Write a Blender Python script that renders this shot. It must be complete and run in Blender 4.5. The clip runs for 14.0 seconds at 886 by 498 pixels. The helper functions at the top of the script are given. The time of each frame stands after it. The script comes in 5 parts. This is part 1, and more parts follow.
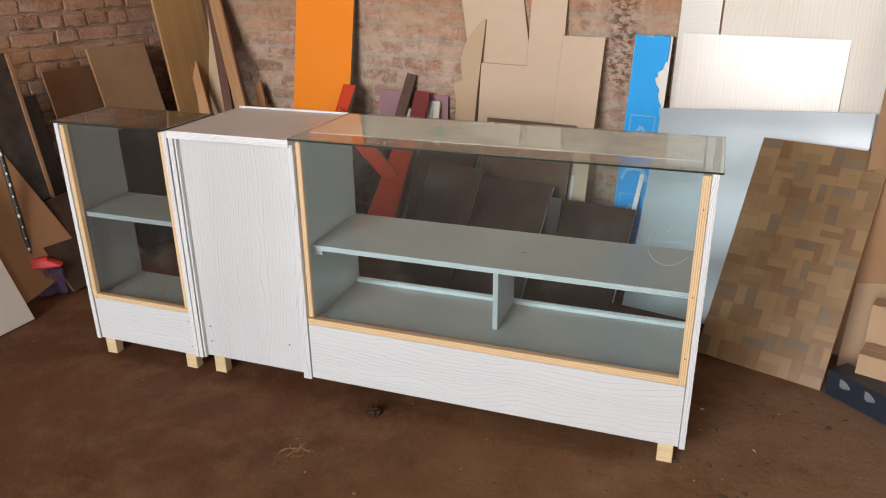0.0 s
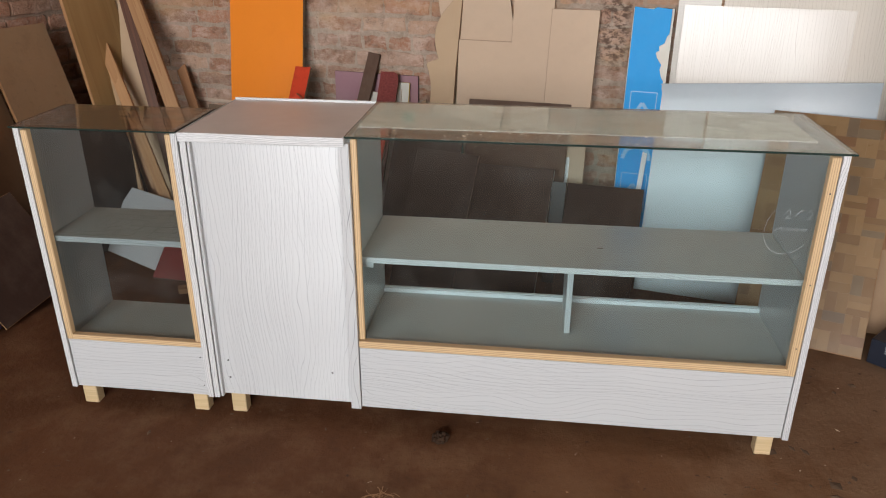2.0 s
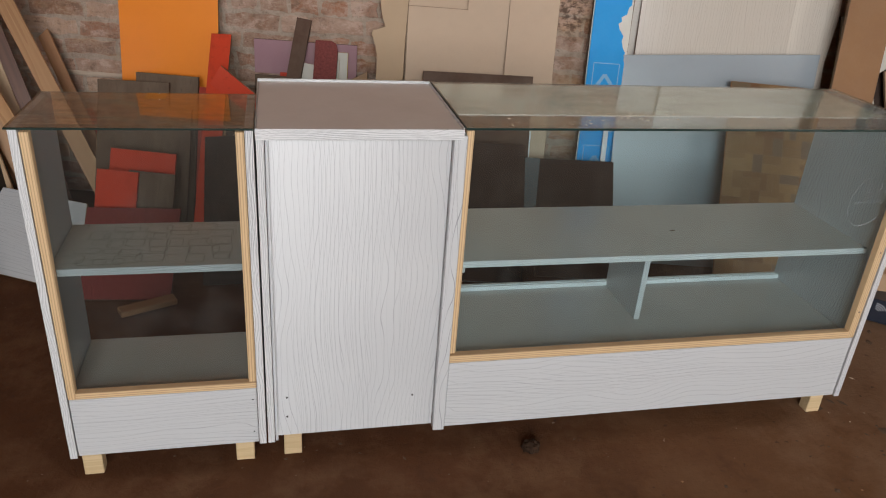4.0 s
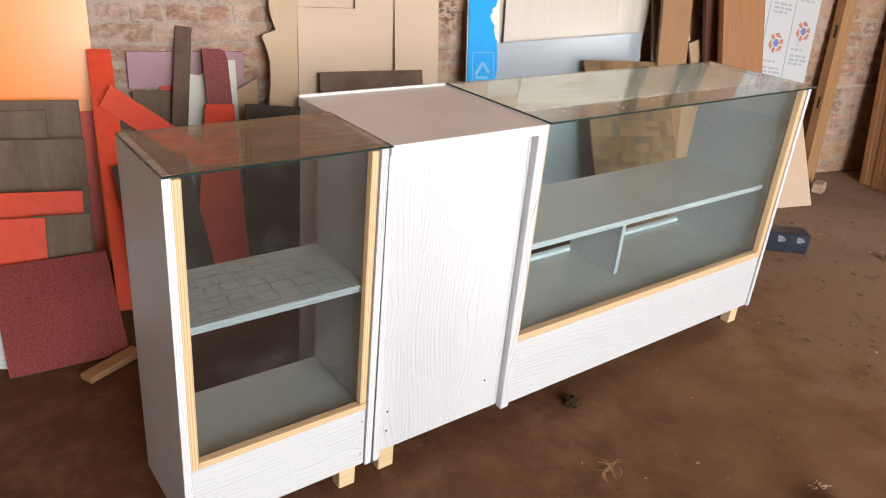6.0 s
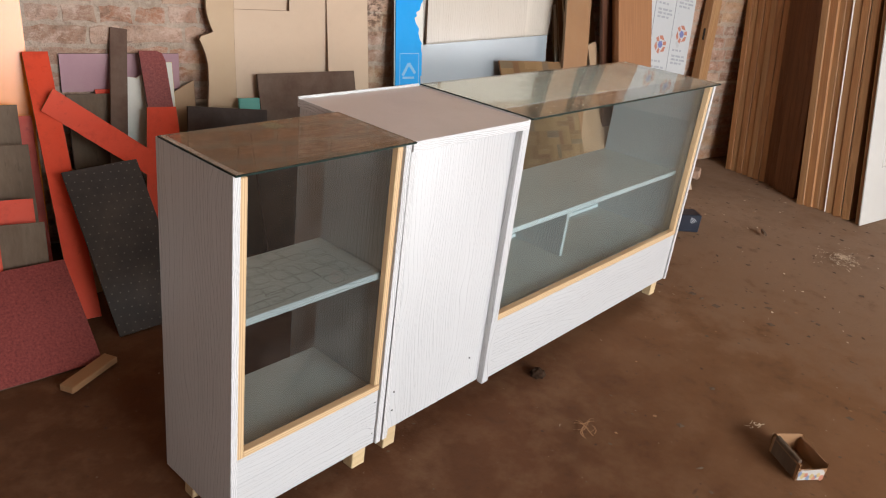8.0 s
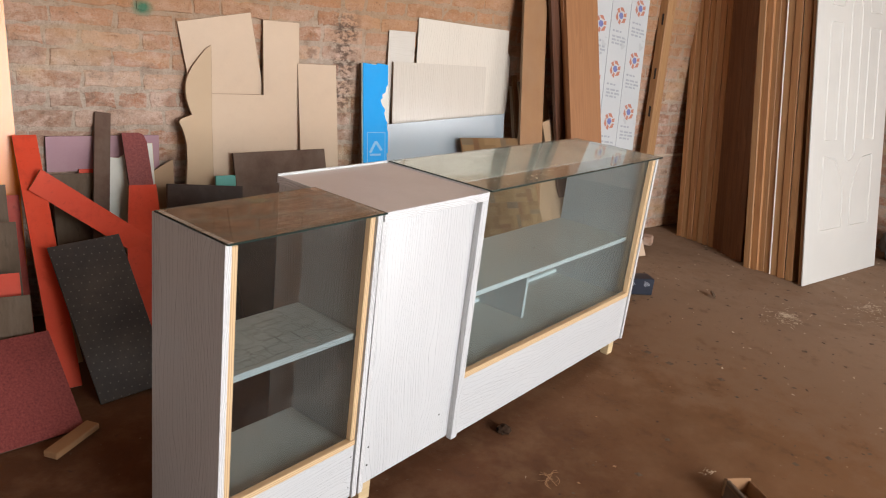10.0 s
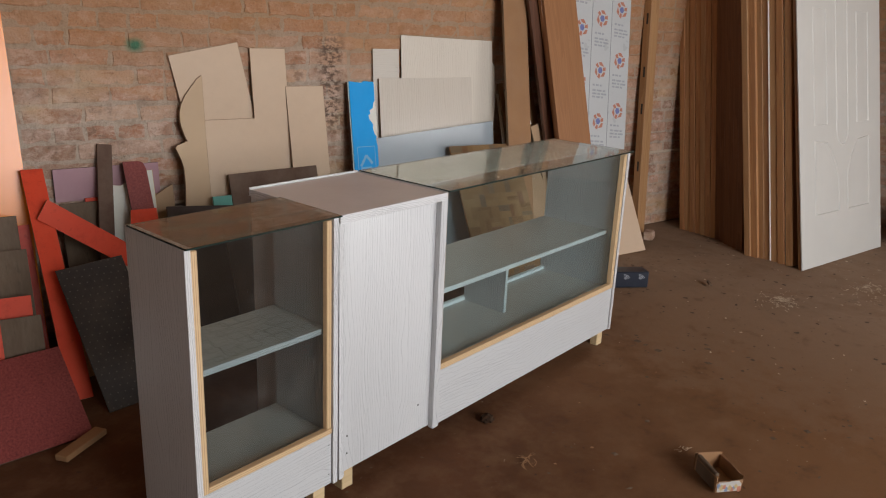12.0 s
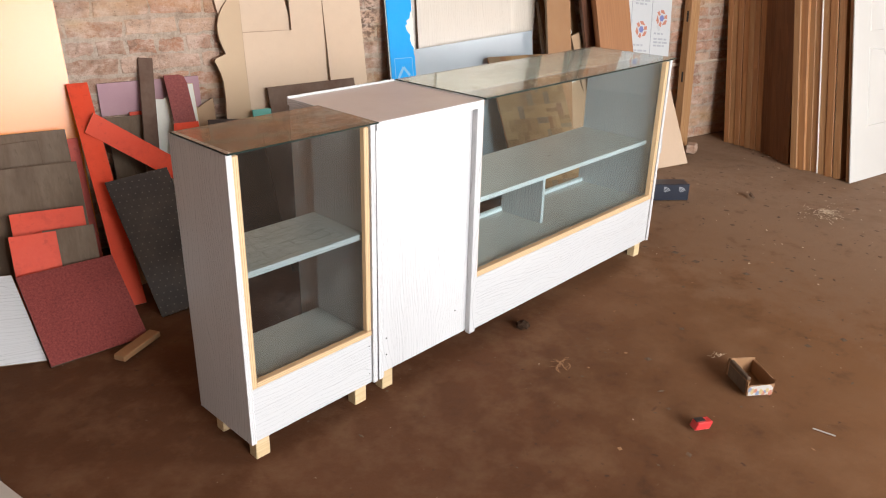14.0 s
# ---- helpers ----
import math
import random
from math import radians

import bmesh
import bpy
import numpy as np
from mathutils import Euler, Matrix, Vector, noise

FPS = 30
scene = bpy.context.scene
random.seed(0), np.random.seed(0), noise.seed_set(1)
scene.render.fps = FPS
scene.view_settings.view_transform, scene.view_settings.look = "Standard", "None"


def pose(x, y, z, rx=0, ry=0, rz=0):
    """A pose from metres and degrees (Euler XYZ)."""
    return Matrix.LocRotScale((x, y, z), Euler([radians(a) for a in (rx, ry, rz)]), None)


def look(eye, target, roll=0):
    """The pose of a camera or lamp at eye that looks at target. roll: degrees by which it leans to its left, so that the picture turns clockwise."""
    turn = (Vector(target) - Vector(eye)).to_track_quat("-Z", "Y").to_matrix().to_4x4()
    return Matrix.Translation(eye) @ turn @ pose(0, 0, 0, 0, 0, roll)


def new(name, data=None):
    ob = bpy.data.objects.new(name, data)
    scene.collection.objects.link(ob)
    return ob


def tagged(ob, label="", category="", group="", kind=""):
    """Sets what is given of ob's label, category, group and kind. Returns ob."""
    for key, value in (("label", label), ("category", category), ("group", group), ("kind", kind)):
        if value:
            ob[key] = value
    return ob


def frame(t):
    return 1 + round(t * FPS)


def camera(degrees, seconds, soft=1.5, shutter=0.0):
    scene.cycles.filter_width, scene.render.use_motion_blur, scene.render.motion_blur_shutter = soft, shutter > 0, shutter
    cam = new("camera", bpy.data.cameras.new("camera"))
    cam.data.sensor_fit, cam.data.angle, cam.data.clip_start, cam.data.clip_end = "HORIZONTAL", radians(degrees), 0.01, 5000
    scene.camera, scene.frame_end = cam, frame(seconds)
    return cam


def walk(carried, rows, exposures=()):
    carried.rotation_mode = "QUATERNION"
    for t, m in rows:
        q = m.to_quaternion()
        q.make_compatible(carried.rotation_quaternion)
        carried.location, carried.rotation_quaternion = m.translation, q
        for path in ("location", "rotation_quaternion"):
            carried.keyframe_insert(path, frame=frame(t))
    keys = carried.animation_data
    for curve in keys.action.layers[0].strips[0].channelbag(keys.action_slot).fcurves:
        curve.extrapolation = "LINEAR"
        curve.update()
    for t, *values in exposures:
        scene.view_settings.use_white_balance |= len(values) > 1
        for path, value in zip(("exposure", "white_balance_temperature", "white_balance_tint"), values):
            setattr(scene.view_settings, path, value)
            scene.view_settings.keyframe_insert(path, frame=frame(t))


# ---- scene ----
cam = camera(61.1, 14.0, soft=1.1)
PATH = [
    (0, (2.124, -1.96, 1.424), (1.487, -0.211, 0.692), -0.6),
    (0.5, (2.047, -1.957, 1.423), (1.433, -0.197, 0.698), -0.7),
    (1, (1.853, -1.9, 1.418), (1.322, -0.114, 0.692), -3.3),
    (1.5, (1.647, -1.866, 1.4), (1.214, -0.078, 0.615), -2.2),
    (2, (1.401, -1.847, 1.407), (1.174, -0.026, 0.612), 0.1),
    (2.2, (1.298, -1.842, 1.417), (1.129, -0.018, 0.614), -0.1),
    (4.3, (0.37, -1.522, 1.378), (0.846, 0.213, 0.505), 4.7),
    (4.5, (0.276, -1.493, 1.377), (0.781, 0.232, 0.501), 4.7),
    (5, (0.056, -1.35, 1.352), (0.741, 0.315, 0.481), 4.4),
    (5.5, (-0.138, -1.302, 1.361), (0.661, 0.316, 0.498), 4.2),
    (6, (-0.384, -1.245, 1.369), (0.761, 0.163, 0.528), 5.3),
    (6.5, (-0.598, -1.204, 1.376), (0.631, 0.127, 0.528), 6.5),
    (7, (-0.651, -1.124, 1.368), (0.647, 0.142, 0.524), 6.8),
    (7.2, (-0.668, -1.101, 1.367), (0.68, 0.116, 0.53), 6.6),
    (9.3, (-0.872, -1.178, 1.395), (0.591, -0.057, 0.619), 7.7),
    (9.5, (-0.881, -1.192, 1.402), (0.599, -0.061, 0.671), 7.4),
    (10, (-0.893, -1.216, 1.409), (0.629, -0.074, 0.794), 6.9),
    (10.5, (-0.9, -1.26, 1.427), (0.649, -0.114, 0.89), 6.2),
    (11, (-0.88, -1.311, 1.437), (0.679, -0.179, 0.899), 4.2),
    (11.5, (-0.866, -1.407, 1.439), (0.619, -0.19, 0.878), 2.2),
    (12, (-0.873, -1.496, 1.425), (0.592, -0.267, 0.839), 2.5),
    (12.5, (-0.879, -1.557, 1.413), (0.57, -0.354, 0.738), 2.1),
    (13, (-0.896, -1.551, 1.397), (0.489, -0.332, 0.625), 1.5),
    (13.5, (-0.903, -1.548, 1.401), (0.47, -0.322, 0.62), 1.8),
    (14, (-0.896, -1.537, 1.399), (0.446, -0.282, 0.611), 1.3),
]
walk(cam, [(t, look(eye, target, roll)) for t, eye, target, roll in PATH], exposures=[(0, -0.1), (1, -0.25), (2, -0.36), (4.5, -0.64), (5, -0.30), (5.5, 0.28), (6, 0.32), (6.5, 0.17), (7, 0.05), (9.5, 0.11), (10.5, 0.0), (11, -0.14), (11.5, -0.25), (12, -0.6), (12.5, -0.9), (13, -0.55), (13.5, 0.15), (14, 0.38)])

# ---- light ----
world = bpy.data.worlds.new("sky")
scene.world = world
world.use_nodes = True
wn = world.node_tree.nodes
sky = wn.new("ShaderNodeTexSky")
sky.sky_type = "NISHITA"
sky.sun_disc = False
sky.sun_elevation, sky.sun_rotation = radians(42), radians(200)
world.node_tree.links.new(sky.outputs[0], wn["Background"].inputs[0])
wn["Background"].inputs[1].default_value = 0.10

# the room: back wall line y = 1.858 - 0.225 x, U runs along it, V comes out of it into the room
U = Vector((0.9756, -0.2195, 0))
V = Vector((-0.2195, -0.9756, 0))
CORNER = Vector((0, 1.858, 0))
U0, U1, DEEP, HIGH = -0.836, 6.15, 8.0, 3.7
UL, STEP = -3.3, 3.9            # the room widens to the left beyond this depth


def room(u, v, z=0.0):
    return CORNER + U * u + V * v + Vector((0, 0, z))


def W(x, off):
    """The floor point at that x, off metres out from the back wall."""
    return Vector((x, 1.858 - 0.225 * x - off, 0))


def opening_lamp(name, at, toward, width, height, watts, colour):
    data = bpy.data.lights.new(name, "AREA")
    data.shape, data.size, data.size_y, data.energy, data.color = "RECTANGLE", width, height, watts, colour
    ob = new(name, data)
    ob.matrix_world = look(at, toward)
    return ob


DOOR_A = (0.1, 3.6, 3.5, 1.3)         # front opening over an added, unseen parapet: u from, u to, top, sill
OPENING_FILL = (4.15, 5.15, 2.6, 0.9)         # side-bay window, unseen, added as fill: v from, v to, top, sill
OPENING_SHEEN = (4.5, 6.2, 0.95, 0.0)          # unseen low right-wall opening, added for cabinet sheen: v from, v to, top, sill
opening_lamp("daylight_front", room(1.85, DEEP - 0.02, 2.4), room(1.85, 0, 2.4), 3.45, 2.15, 640, (0.965, 0.98, 1.0))
# weak fill for left-facing sides, from the added bay window
opening_lamp("fill_side", room(UL + 0.02, 4.65, 1.75), room(0, 4.65, 1.75), 0.95, 1.6, 42, (0.97, 0.98, 1.0))
# added lamp that puts a sheen on the satin cabinet front
opening_lamp("sheen_right", room(U1 - 0.02, 5.35, 0.48), room(0, 5.2, 0.48), 1.6, 0.88, 110, (0.97, 0.98, 1.0))


# ---- materials ----
def nodes_of(name):
    m = bpy.data.materials.new(name)
    m.use_nodes = True
    nt = m.node_tree
    return m, nt, nt.nodes["Principled BSDF"]


def add(nt, kind, **values):
    n = nt.nodes.new(kind)
    for key, value in values.items():
        n.inputs[key.replace("_", " ")].default_value = value
    return n


def link(nt, a, b):
    nt.links.new(a, b)


def math_node(nt, op, a, b=None, c=None):
    n = nt.nodes.new("ShaderNodeMath")
    n.operation = op
    for i, v in enumerate((a, b, c)):
        if v is None:
            continue
        if isinstance(v, (int, float)):
            n.inputs[i].default_value = v
        else:
            link(nt, v, n.inputs[i])
    return n.outputs[0]


def ramp(nt, fac, lo, hi):
    n = nt.nodes.new("ShaderNodeMapRange")
    n.inputs["From Min"].default_value, n.inputs["From Max"].default_value = lo, hi
    link(nt, fac, n.inputs["Value"])
    return n.outputs["Result"]


def mixc(nt, fac, a, b, blend="MIX"):
    n = nt.nodes.new("ShaderNodeMix")
    n.data_type, n.blend_type = "RGBA", blend
    if isinstance(fac, (int, float)):
        n.inputs[0].default_value = fac
    else:
        link(nt, fac, n.inputs[0])
    for slot, v in ((6, a), (7, b)):
        if isinstance(v, tuple):
            n.inputs[slot].default_value = (*v[:3], 1)
        else:
            link(nt, v, n.inputs[slot])
    return n.outputs[2]


def coords(nt, space="Object", scale=(1, 1, 1)):
    if space == "Position":
        out = nt.nodes.new("ShaderNodeNewGeometry").outputs["Position"]
    else:
        out = nt.nodes.new("ShaderNodeTexCoord").outputs[space]
    m = nt.nodes.new("ShaderNodeMapping")
    m.inputs["Scale"].default_value = scale
    link(nt, out, m.inputs["Vector"])
    return m.outputs[0]


def noise_of(nt, vec, scale, detail=4, rough=0.55):
    n = add(nt, "ShaderNodeTexNoise", Scale=scale, Detail=detail, Roughness=rough)
    link(nt, vec, n.inputs["Vector"])
    return n.outputs["Fac"]


def bump_to(nt, b, height, strength, distance=0.002):
    n = add(nt, "ShaderNodeBump", Strength=strength, Distance=distance)
    link(nt, height, n.inputs["Height"])
    link(nt, n.outputs[0], b.inputs["Normal"])


def surface(name, c1, c2, scale=6, fine=90, rough=0.5, spread=0.12, bump=0.15, space="Object", stretch=(1, 1, 1), dust=0.0, spec=0.4, grime=0.0):
    """Two colours mixed by coarse and fine grain, with uneven gloss, light relief, some dust and dark smears."""
    m, nt, b = nodes_of(name)
    vec = coords(nt, space, stretch)
    big, small = noise_of(nt, vec, scale), noise_of(nt, vec, fine, 3)
    f = math_node(nt, "ADD", math_node(nt, "MULTIPLY", ramp(nt, big, 0.3, 0.7), 0.65), math_node(nt, "MULTIPLY", small, 0.35))
    col = mixc(nt, f, c1, c2)
    if dust:
        d = math_node(nt, "MULTIPLY", ramp(nt, noise_of(nt, vec, 3.1, 6, 0.7), 0.45, 0.75), dust)
        col = mixc(nt, d, col, (0.36, 0.29, 0.23))
    if grime:
        g = math_node(nt, "MAXIMUM", ramp(nt, noise_of(nt, vec, 9.0, 7, 0.72), 0.52, 0.72), math_node(nt, "MULTIPLY", ramp(nt, noise_of(nt, vec, 38.0, 4, 0.6), 0.60, 0.70), 0.7))
        col = mixc(nt, math_node(nt, "MULTIPLY", g, grime), col, tuple(0.35 * x + 0.004 for x in c1))
    link(nt, col, b.inputs["Base Color"])
    link(nt, math_node(nt, "ADD", rough - spread / 2, math_node(nt, "MULTIPLY", big, spread)), b.inputs["Roughness"])
    b.inputs["Specular IOR Level"].default_value = spec
    bump_to(nt, b, small, bump)
    return m


def wood(name, c1, c2, axis=2, rings=14, rough=0.55, knots=True, bump=0.2):
    """Long grain along one axis of the object."""
    m, nt, b = nodes_of(name)
    st = [1.0, 1.0, 1.0]
    st[axis] = 0.045
    vec = coords(nt, "Object", tuple(st))
    info = nt.nodes.new("ShaderNodeObjectInfo")
    shift = nt.nodes.new("ShaderNodeVectorMath")
    shift.operation = "ADD"
    link(nt, vec, shift.inputs[0])
    link(nt, math_node(nt, "MULTIPLY", info.outputs["Random"], 9.0), shift.inputs[1])
    v = shift.outputs[0]
    grain = noise_of(nt, v, rings * 6, 3, 0.6)
    band = noise_of(nt, v, rings, 2)
    wave = math_node(nt, "FRACT", math_node(nt, "MULTIPLY", band, 7.0))
    f = math_node(nt, "ADD", math_node(nt, "MULTIPLY", wave, 0.5), math_node(nt, "MULTIPLY", grain, 0.5))
    col = mixc(nt, ramp(nt, f, 0.15, 0.9), c1, c2)
    col = mixc(nt, math_node(nt, "MULTIPLY", info.outputs["Random"], 0.35), col, tuple(0.6 * x for x in c1))
    if knots:
        k = add(nt, "ShaderNodeTexVoronoi", Scale=7.0)
        link(nt, coords(nt, "Object", (1, 1, 0.35) if axis == 2 else (0.35, 1, 1)), k.inputs["Vector"])
        col = mixc(nt, ramp(nt, k.outputs["Distance"], 0.09, 0.03), col, tuple(0.45 * x for x in c1))
    link(nt, col, b.inputs["Base Color"])
    b.inputs["Roughness"].default_value = rough
    bump_to(nt, b, grain, bump)
    return m


def laminate(name, across, base=(0.50, 0.505, 0.51), line=(0.13, 0.13, 0.145), pitch=82, rough=0.46, amount=0.6, coat=0.5, wave=1.0, satin=False, heavy=1.0):
    """White embossed laminate with thin wandering grey grain lines; across is the axis the lines step along."""
    m, nt, b = nodes_of(name)
    co = nt.nodes.new("ShaderNodeTexCoord").outputs["Object"]
    sep = nt.nodes.new("ShaderNodeSeparateXYZ")
    link(nt, co, sep.inputs[0])
    if across == "z":
        step, st = sep.outputs["Z"], (0.95 * wave, 0.95 * wave, 1.3 * wave)
    else:
        step, st = math_node(nt, "ADD", sep.outputs["X"], sep.outputs["Y"]), (1.3 * wave, 1.3 * wave, 0.95 * wave)
    mp = nt.nodes.new("ShaderNodeMapping")
    mp.inputs["Scale"].default_value = st
    link(nt, co, mp.inputs["Vector"])
    wander = noise_of(nt, mp.outputs[0], 2.2, 0, 0.5)
    wander2 = noise_of(nt, mp.outputs[0], 3.4, 1, 0.4)
    fine = noise_of(nt, coords(nt, "Object", tuple(8 * s for s in st)), 9, 2)

    uneven = noise_of(nt, coords(nt, "Object", (0.5, 0.5, 30.0) if across == "z" else (30.0, 30.0, 0.5)), 1.0, 1, 0.5)

    def lines(freq, amp, w, other):
        f = math_node(nt, "ADD", math_node(nt, "MULTIPLY", step, freq), math_node(nt, "ADD", math_node(nt, "MULTIPLY", other, amp), math_node(nt, "MULTIPLY", uneven, 1.7)))
        d = math_node(nt, "ABSOLUTE", math_node(nt, "SUBTRACT", math_node(nt, "FRACT", f), 0.5))
        return ramp(nt, d, w * heavy, w * heavy * 0.3)

    thin = (1.2, 1.2, 14.0) if across == "z" else (14.0, 14.0, 1.2)
    fade = noise_of(nt, coords(nt, "Object", thin), 1.0, 1, 0.5)
    l1 = math_node(nt, "MULTIPLY", lines(pitch, 8.5, 0.048, wander), math_node(nt, "ADD", 0.15, math_node(nt, "MULTIPLY", ramp(nt, fade, 0.38, 0.6), 0.85)))
    l2 = math_node(nt, "MULTIPLY", lines(pitch * 0.78, 7.5, 0.036, wander2), math_node(nt, "ADD", 0.10, math_node(nt, "MULTIPLY", ramp(nt, fade, 0.60, 0.42), 0.90)))
    l3 = math_node(nt, "MULTIPLY", lines(pitch * 1.27, 11.0, 0.040, noise_of(nt, mp.outputs[0], 1.6, 1, 0.5)), ramp(nt, fade, 0.47, 0.56))
    f = math_node(nt, "MULTIPLY", math_node(nt, "MAXIMUM", math_node(nt, "MAXIMUM", l1, l2), l3), amount)
    smear = ramp(nt, noise_of(nt, coords(nt, "Object"), 5.0, 5, 0.65), 0.3, 0.75)
    col = mixc(nt, math_node(nt, "MULTIPLY", smear, 0.10), base, (0.55, 0.53, 0.50))
    col = mixc(nt, f, col, line)
    link(nt, col, b.inputs["Base Color"])
    link(nt, math_node(nt, "ADD", rough - 0.05, math_node(nt, "MULTIPLY", smear, 0.12)), b.inputs["Roughness"])
    bump_to(nt, b, math_node(nt, "SUBTRACT", math_node(nt, "MULTIPLY", fine, 0.25), f), 0.07, 0.0006)
    if satin:
        b.inputs["Anisotropic"].default_value, b.inputs["Anisotropic Rotation"].default_value = 0.85, 0.25
        b.inputs["IOR"].default_value = 2.25
    b.inputs["Coat Weight"].default_value = coat
    b.inputs["Coat Roughness"].default_value = 0.28
    return m


def layered(name, axis, c1, c2, pitch):
    """Thin layers stacked along one axis, slightly wavy, with a little grain."""
    m, nt, b = nodes_of(name)
    co = coords(nt, "Object", (1, 1, 0.12) if axis == "X" else (0.12, 1, 1))
    sep = nt.nodes.new("ShaderNodeSeparateXYZ")
    link(nt, nt.nodes.new("ShaderNodeTexCoord").outputs["Object"], sep.inputs[0])
    wob = noise_of(nt, co, 22, 2)
    f = math_node(nt, "FRACT", math_node(nt, "ADD", math_node(nt, "MULTIPLY", sep.outputs[axis], pitch), math_node(nt, "MULTIPLY", wob, 1.0)))
    d = ramp(nt, math_node(nt, "ABSOLUTE", math_node(nt, "SUBTRACT", f, 0.5)), 0.22, 0.10)
    grain = noise_of(nt, co, 160, 3)
    fac = math_node(nt, "MULTIPLY", d, math_node(nt, "ADD", 0.55, math_node(nt, "MULTIPLY", grain, 0.5)))
    link(nt, mixc(nt, math_node(nt, "MULTIPLY", grain, 0.3), mixc(nt, fac, c1, c2), tuple(0.8 * x for x in c1)), b.inputs["Base Color"])
    b.inputs["Roughness"].default_value = 0.5
    bump_to(nt, b, grain, 0.15)
    return m


def glass(name, tint, rough=0.0, dust=0.05, film=(0.48, 0.45, 0.40), mottle=0.0):
    """Clear sheet glass with a film of dust that dulls it in patches."""
    m, nt, b = nodes_of(name)
    b.inputs["Base Color"].default_value = (*tint, 1)
    b.inputs["Roughness"].default_value = rough
    b.inputs["IOR"].default_value = 1.5
    b.inputs["Transmission Weight"].default_value = 1.0
    d = nt.nodes.new("ShaderNodeBsdfDiffuse")
    d.inputs[0].default_value = (*film, 1)
    vec = coords(nt, "Object")
    patch = math_node(nt, "MULTIPLY", ramp(nt, noise_of(nt, vec, 7, 6, 0.7), 0.42, 0.8), ramp(nt, noise_of(nt, vec, 2.2, 2), 0.35, 0.7))
    wiped = ramp(nt, noise_of(nt, coords(nt, "Object", (3.0, 26.0, 1.0)), 3.0, 5, 0.7), 0.46, 0.72)
    smears = math_node(nt, "MULTIPLY", math_node(nt, "MAXIMUM", wiped, ramp(nt, noise_of(nt, vec, 24, 6, 0.75), 0.50, 0.68)), mottle)
    mix = nt.nodes.new("ShaderNodeMixShader")
    link(nt, math_node(nt, "ADD", math_node(nt, "ADD", dust * 0.35, smears), math_node(nt, "MULTIPLY", patch, dust)), mix.inputs[0])
    link(nt, b.outputs[0], mix.inputs[1])
    link(nt, d.outputs[0], mix.inputs[2])
    link(nt, mix.outputs[0], nt.nodes["Material Output"].inputs["Surface"])
    return m


def thin_pane(name, tint):
    """Window glass of a framed pane: tinted see-through with a clear surface sheen and a breath of dust."""
    m, nt, b = nodes_of(name)
    nt.nodes.remove(b)
    t = nt.nodes.new("ShaderNodeBsdfTransparent")
    t.inputs[0].default_value = (*[math.sqrt(c) for c in tint], 1)
    g = nt.nodes.new("ShaderNodeBsdfGlossy")
    g.inputs["Roughness"].default_value = 0.015
    g.inputs["Color"].default_value = (1, 1, 1, 1)
    d = nt.nodes.new("ShaderNodeBsdfDiffuse")
    d.inputs[0].default_value = (0.5, 0.47, 0.43, 1)
    vec = coords(nt)
    dirt = math_node(nt, "MULTIPLY", ramp(nt, noise_of(nt, vec, 6, 6, 0.7), 0.5, 0.8), 0.035)
    m1, m2 = nt.nodes.new("ShaderNodeMixShader"), nt.nodes.new("ShaderNodeMixShader")
    link(nt, math_node(nt, "ADD", dirt, 0.008), m1.inputs[0])
    link(nt, t.outputs[0], m1.inputs[1])
    link(nt, d.outputs[0], m1.inputs[2])
    fr = nt.nodes.new("ShaderNodeLayerWeight")
    sheen = math_node(nt, "POWER", fr.outputs["Facing"], 5.0)
    link(nt, math_node(nt, "ADD", 0.035, math_node(nt, "MULTIPLY", sheen, 0.9)), m2.inputs[0])
    link(nt, m1.outputs[0], m2.inputs[1])
    link(nt, g.outputs[0], m2.inputs[2])
    link(nt, m2.outputs[0], nt.nodes["Material Output"].inputs["Surface"])
    return m


STAIN_U = 1.758 + CORNER.dot(U)      # a column of dark flaked bricks


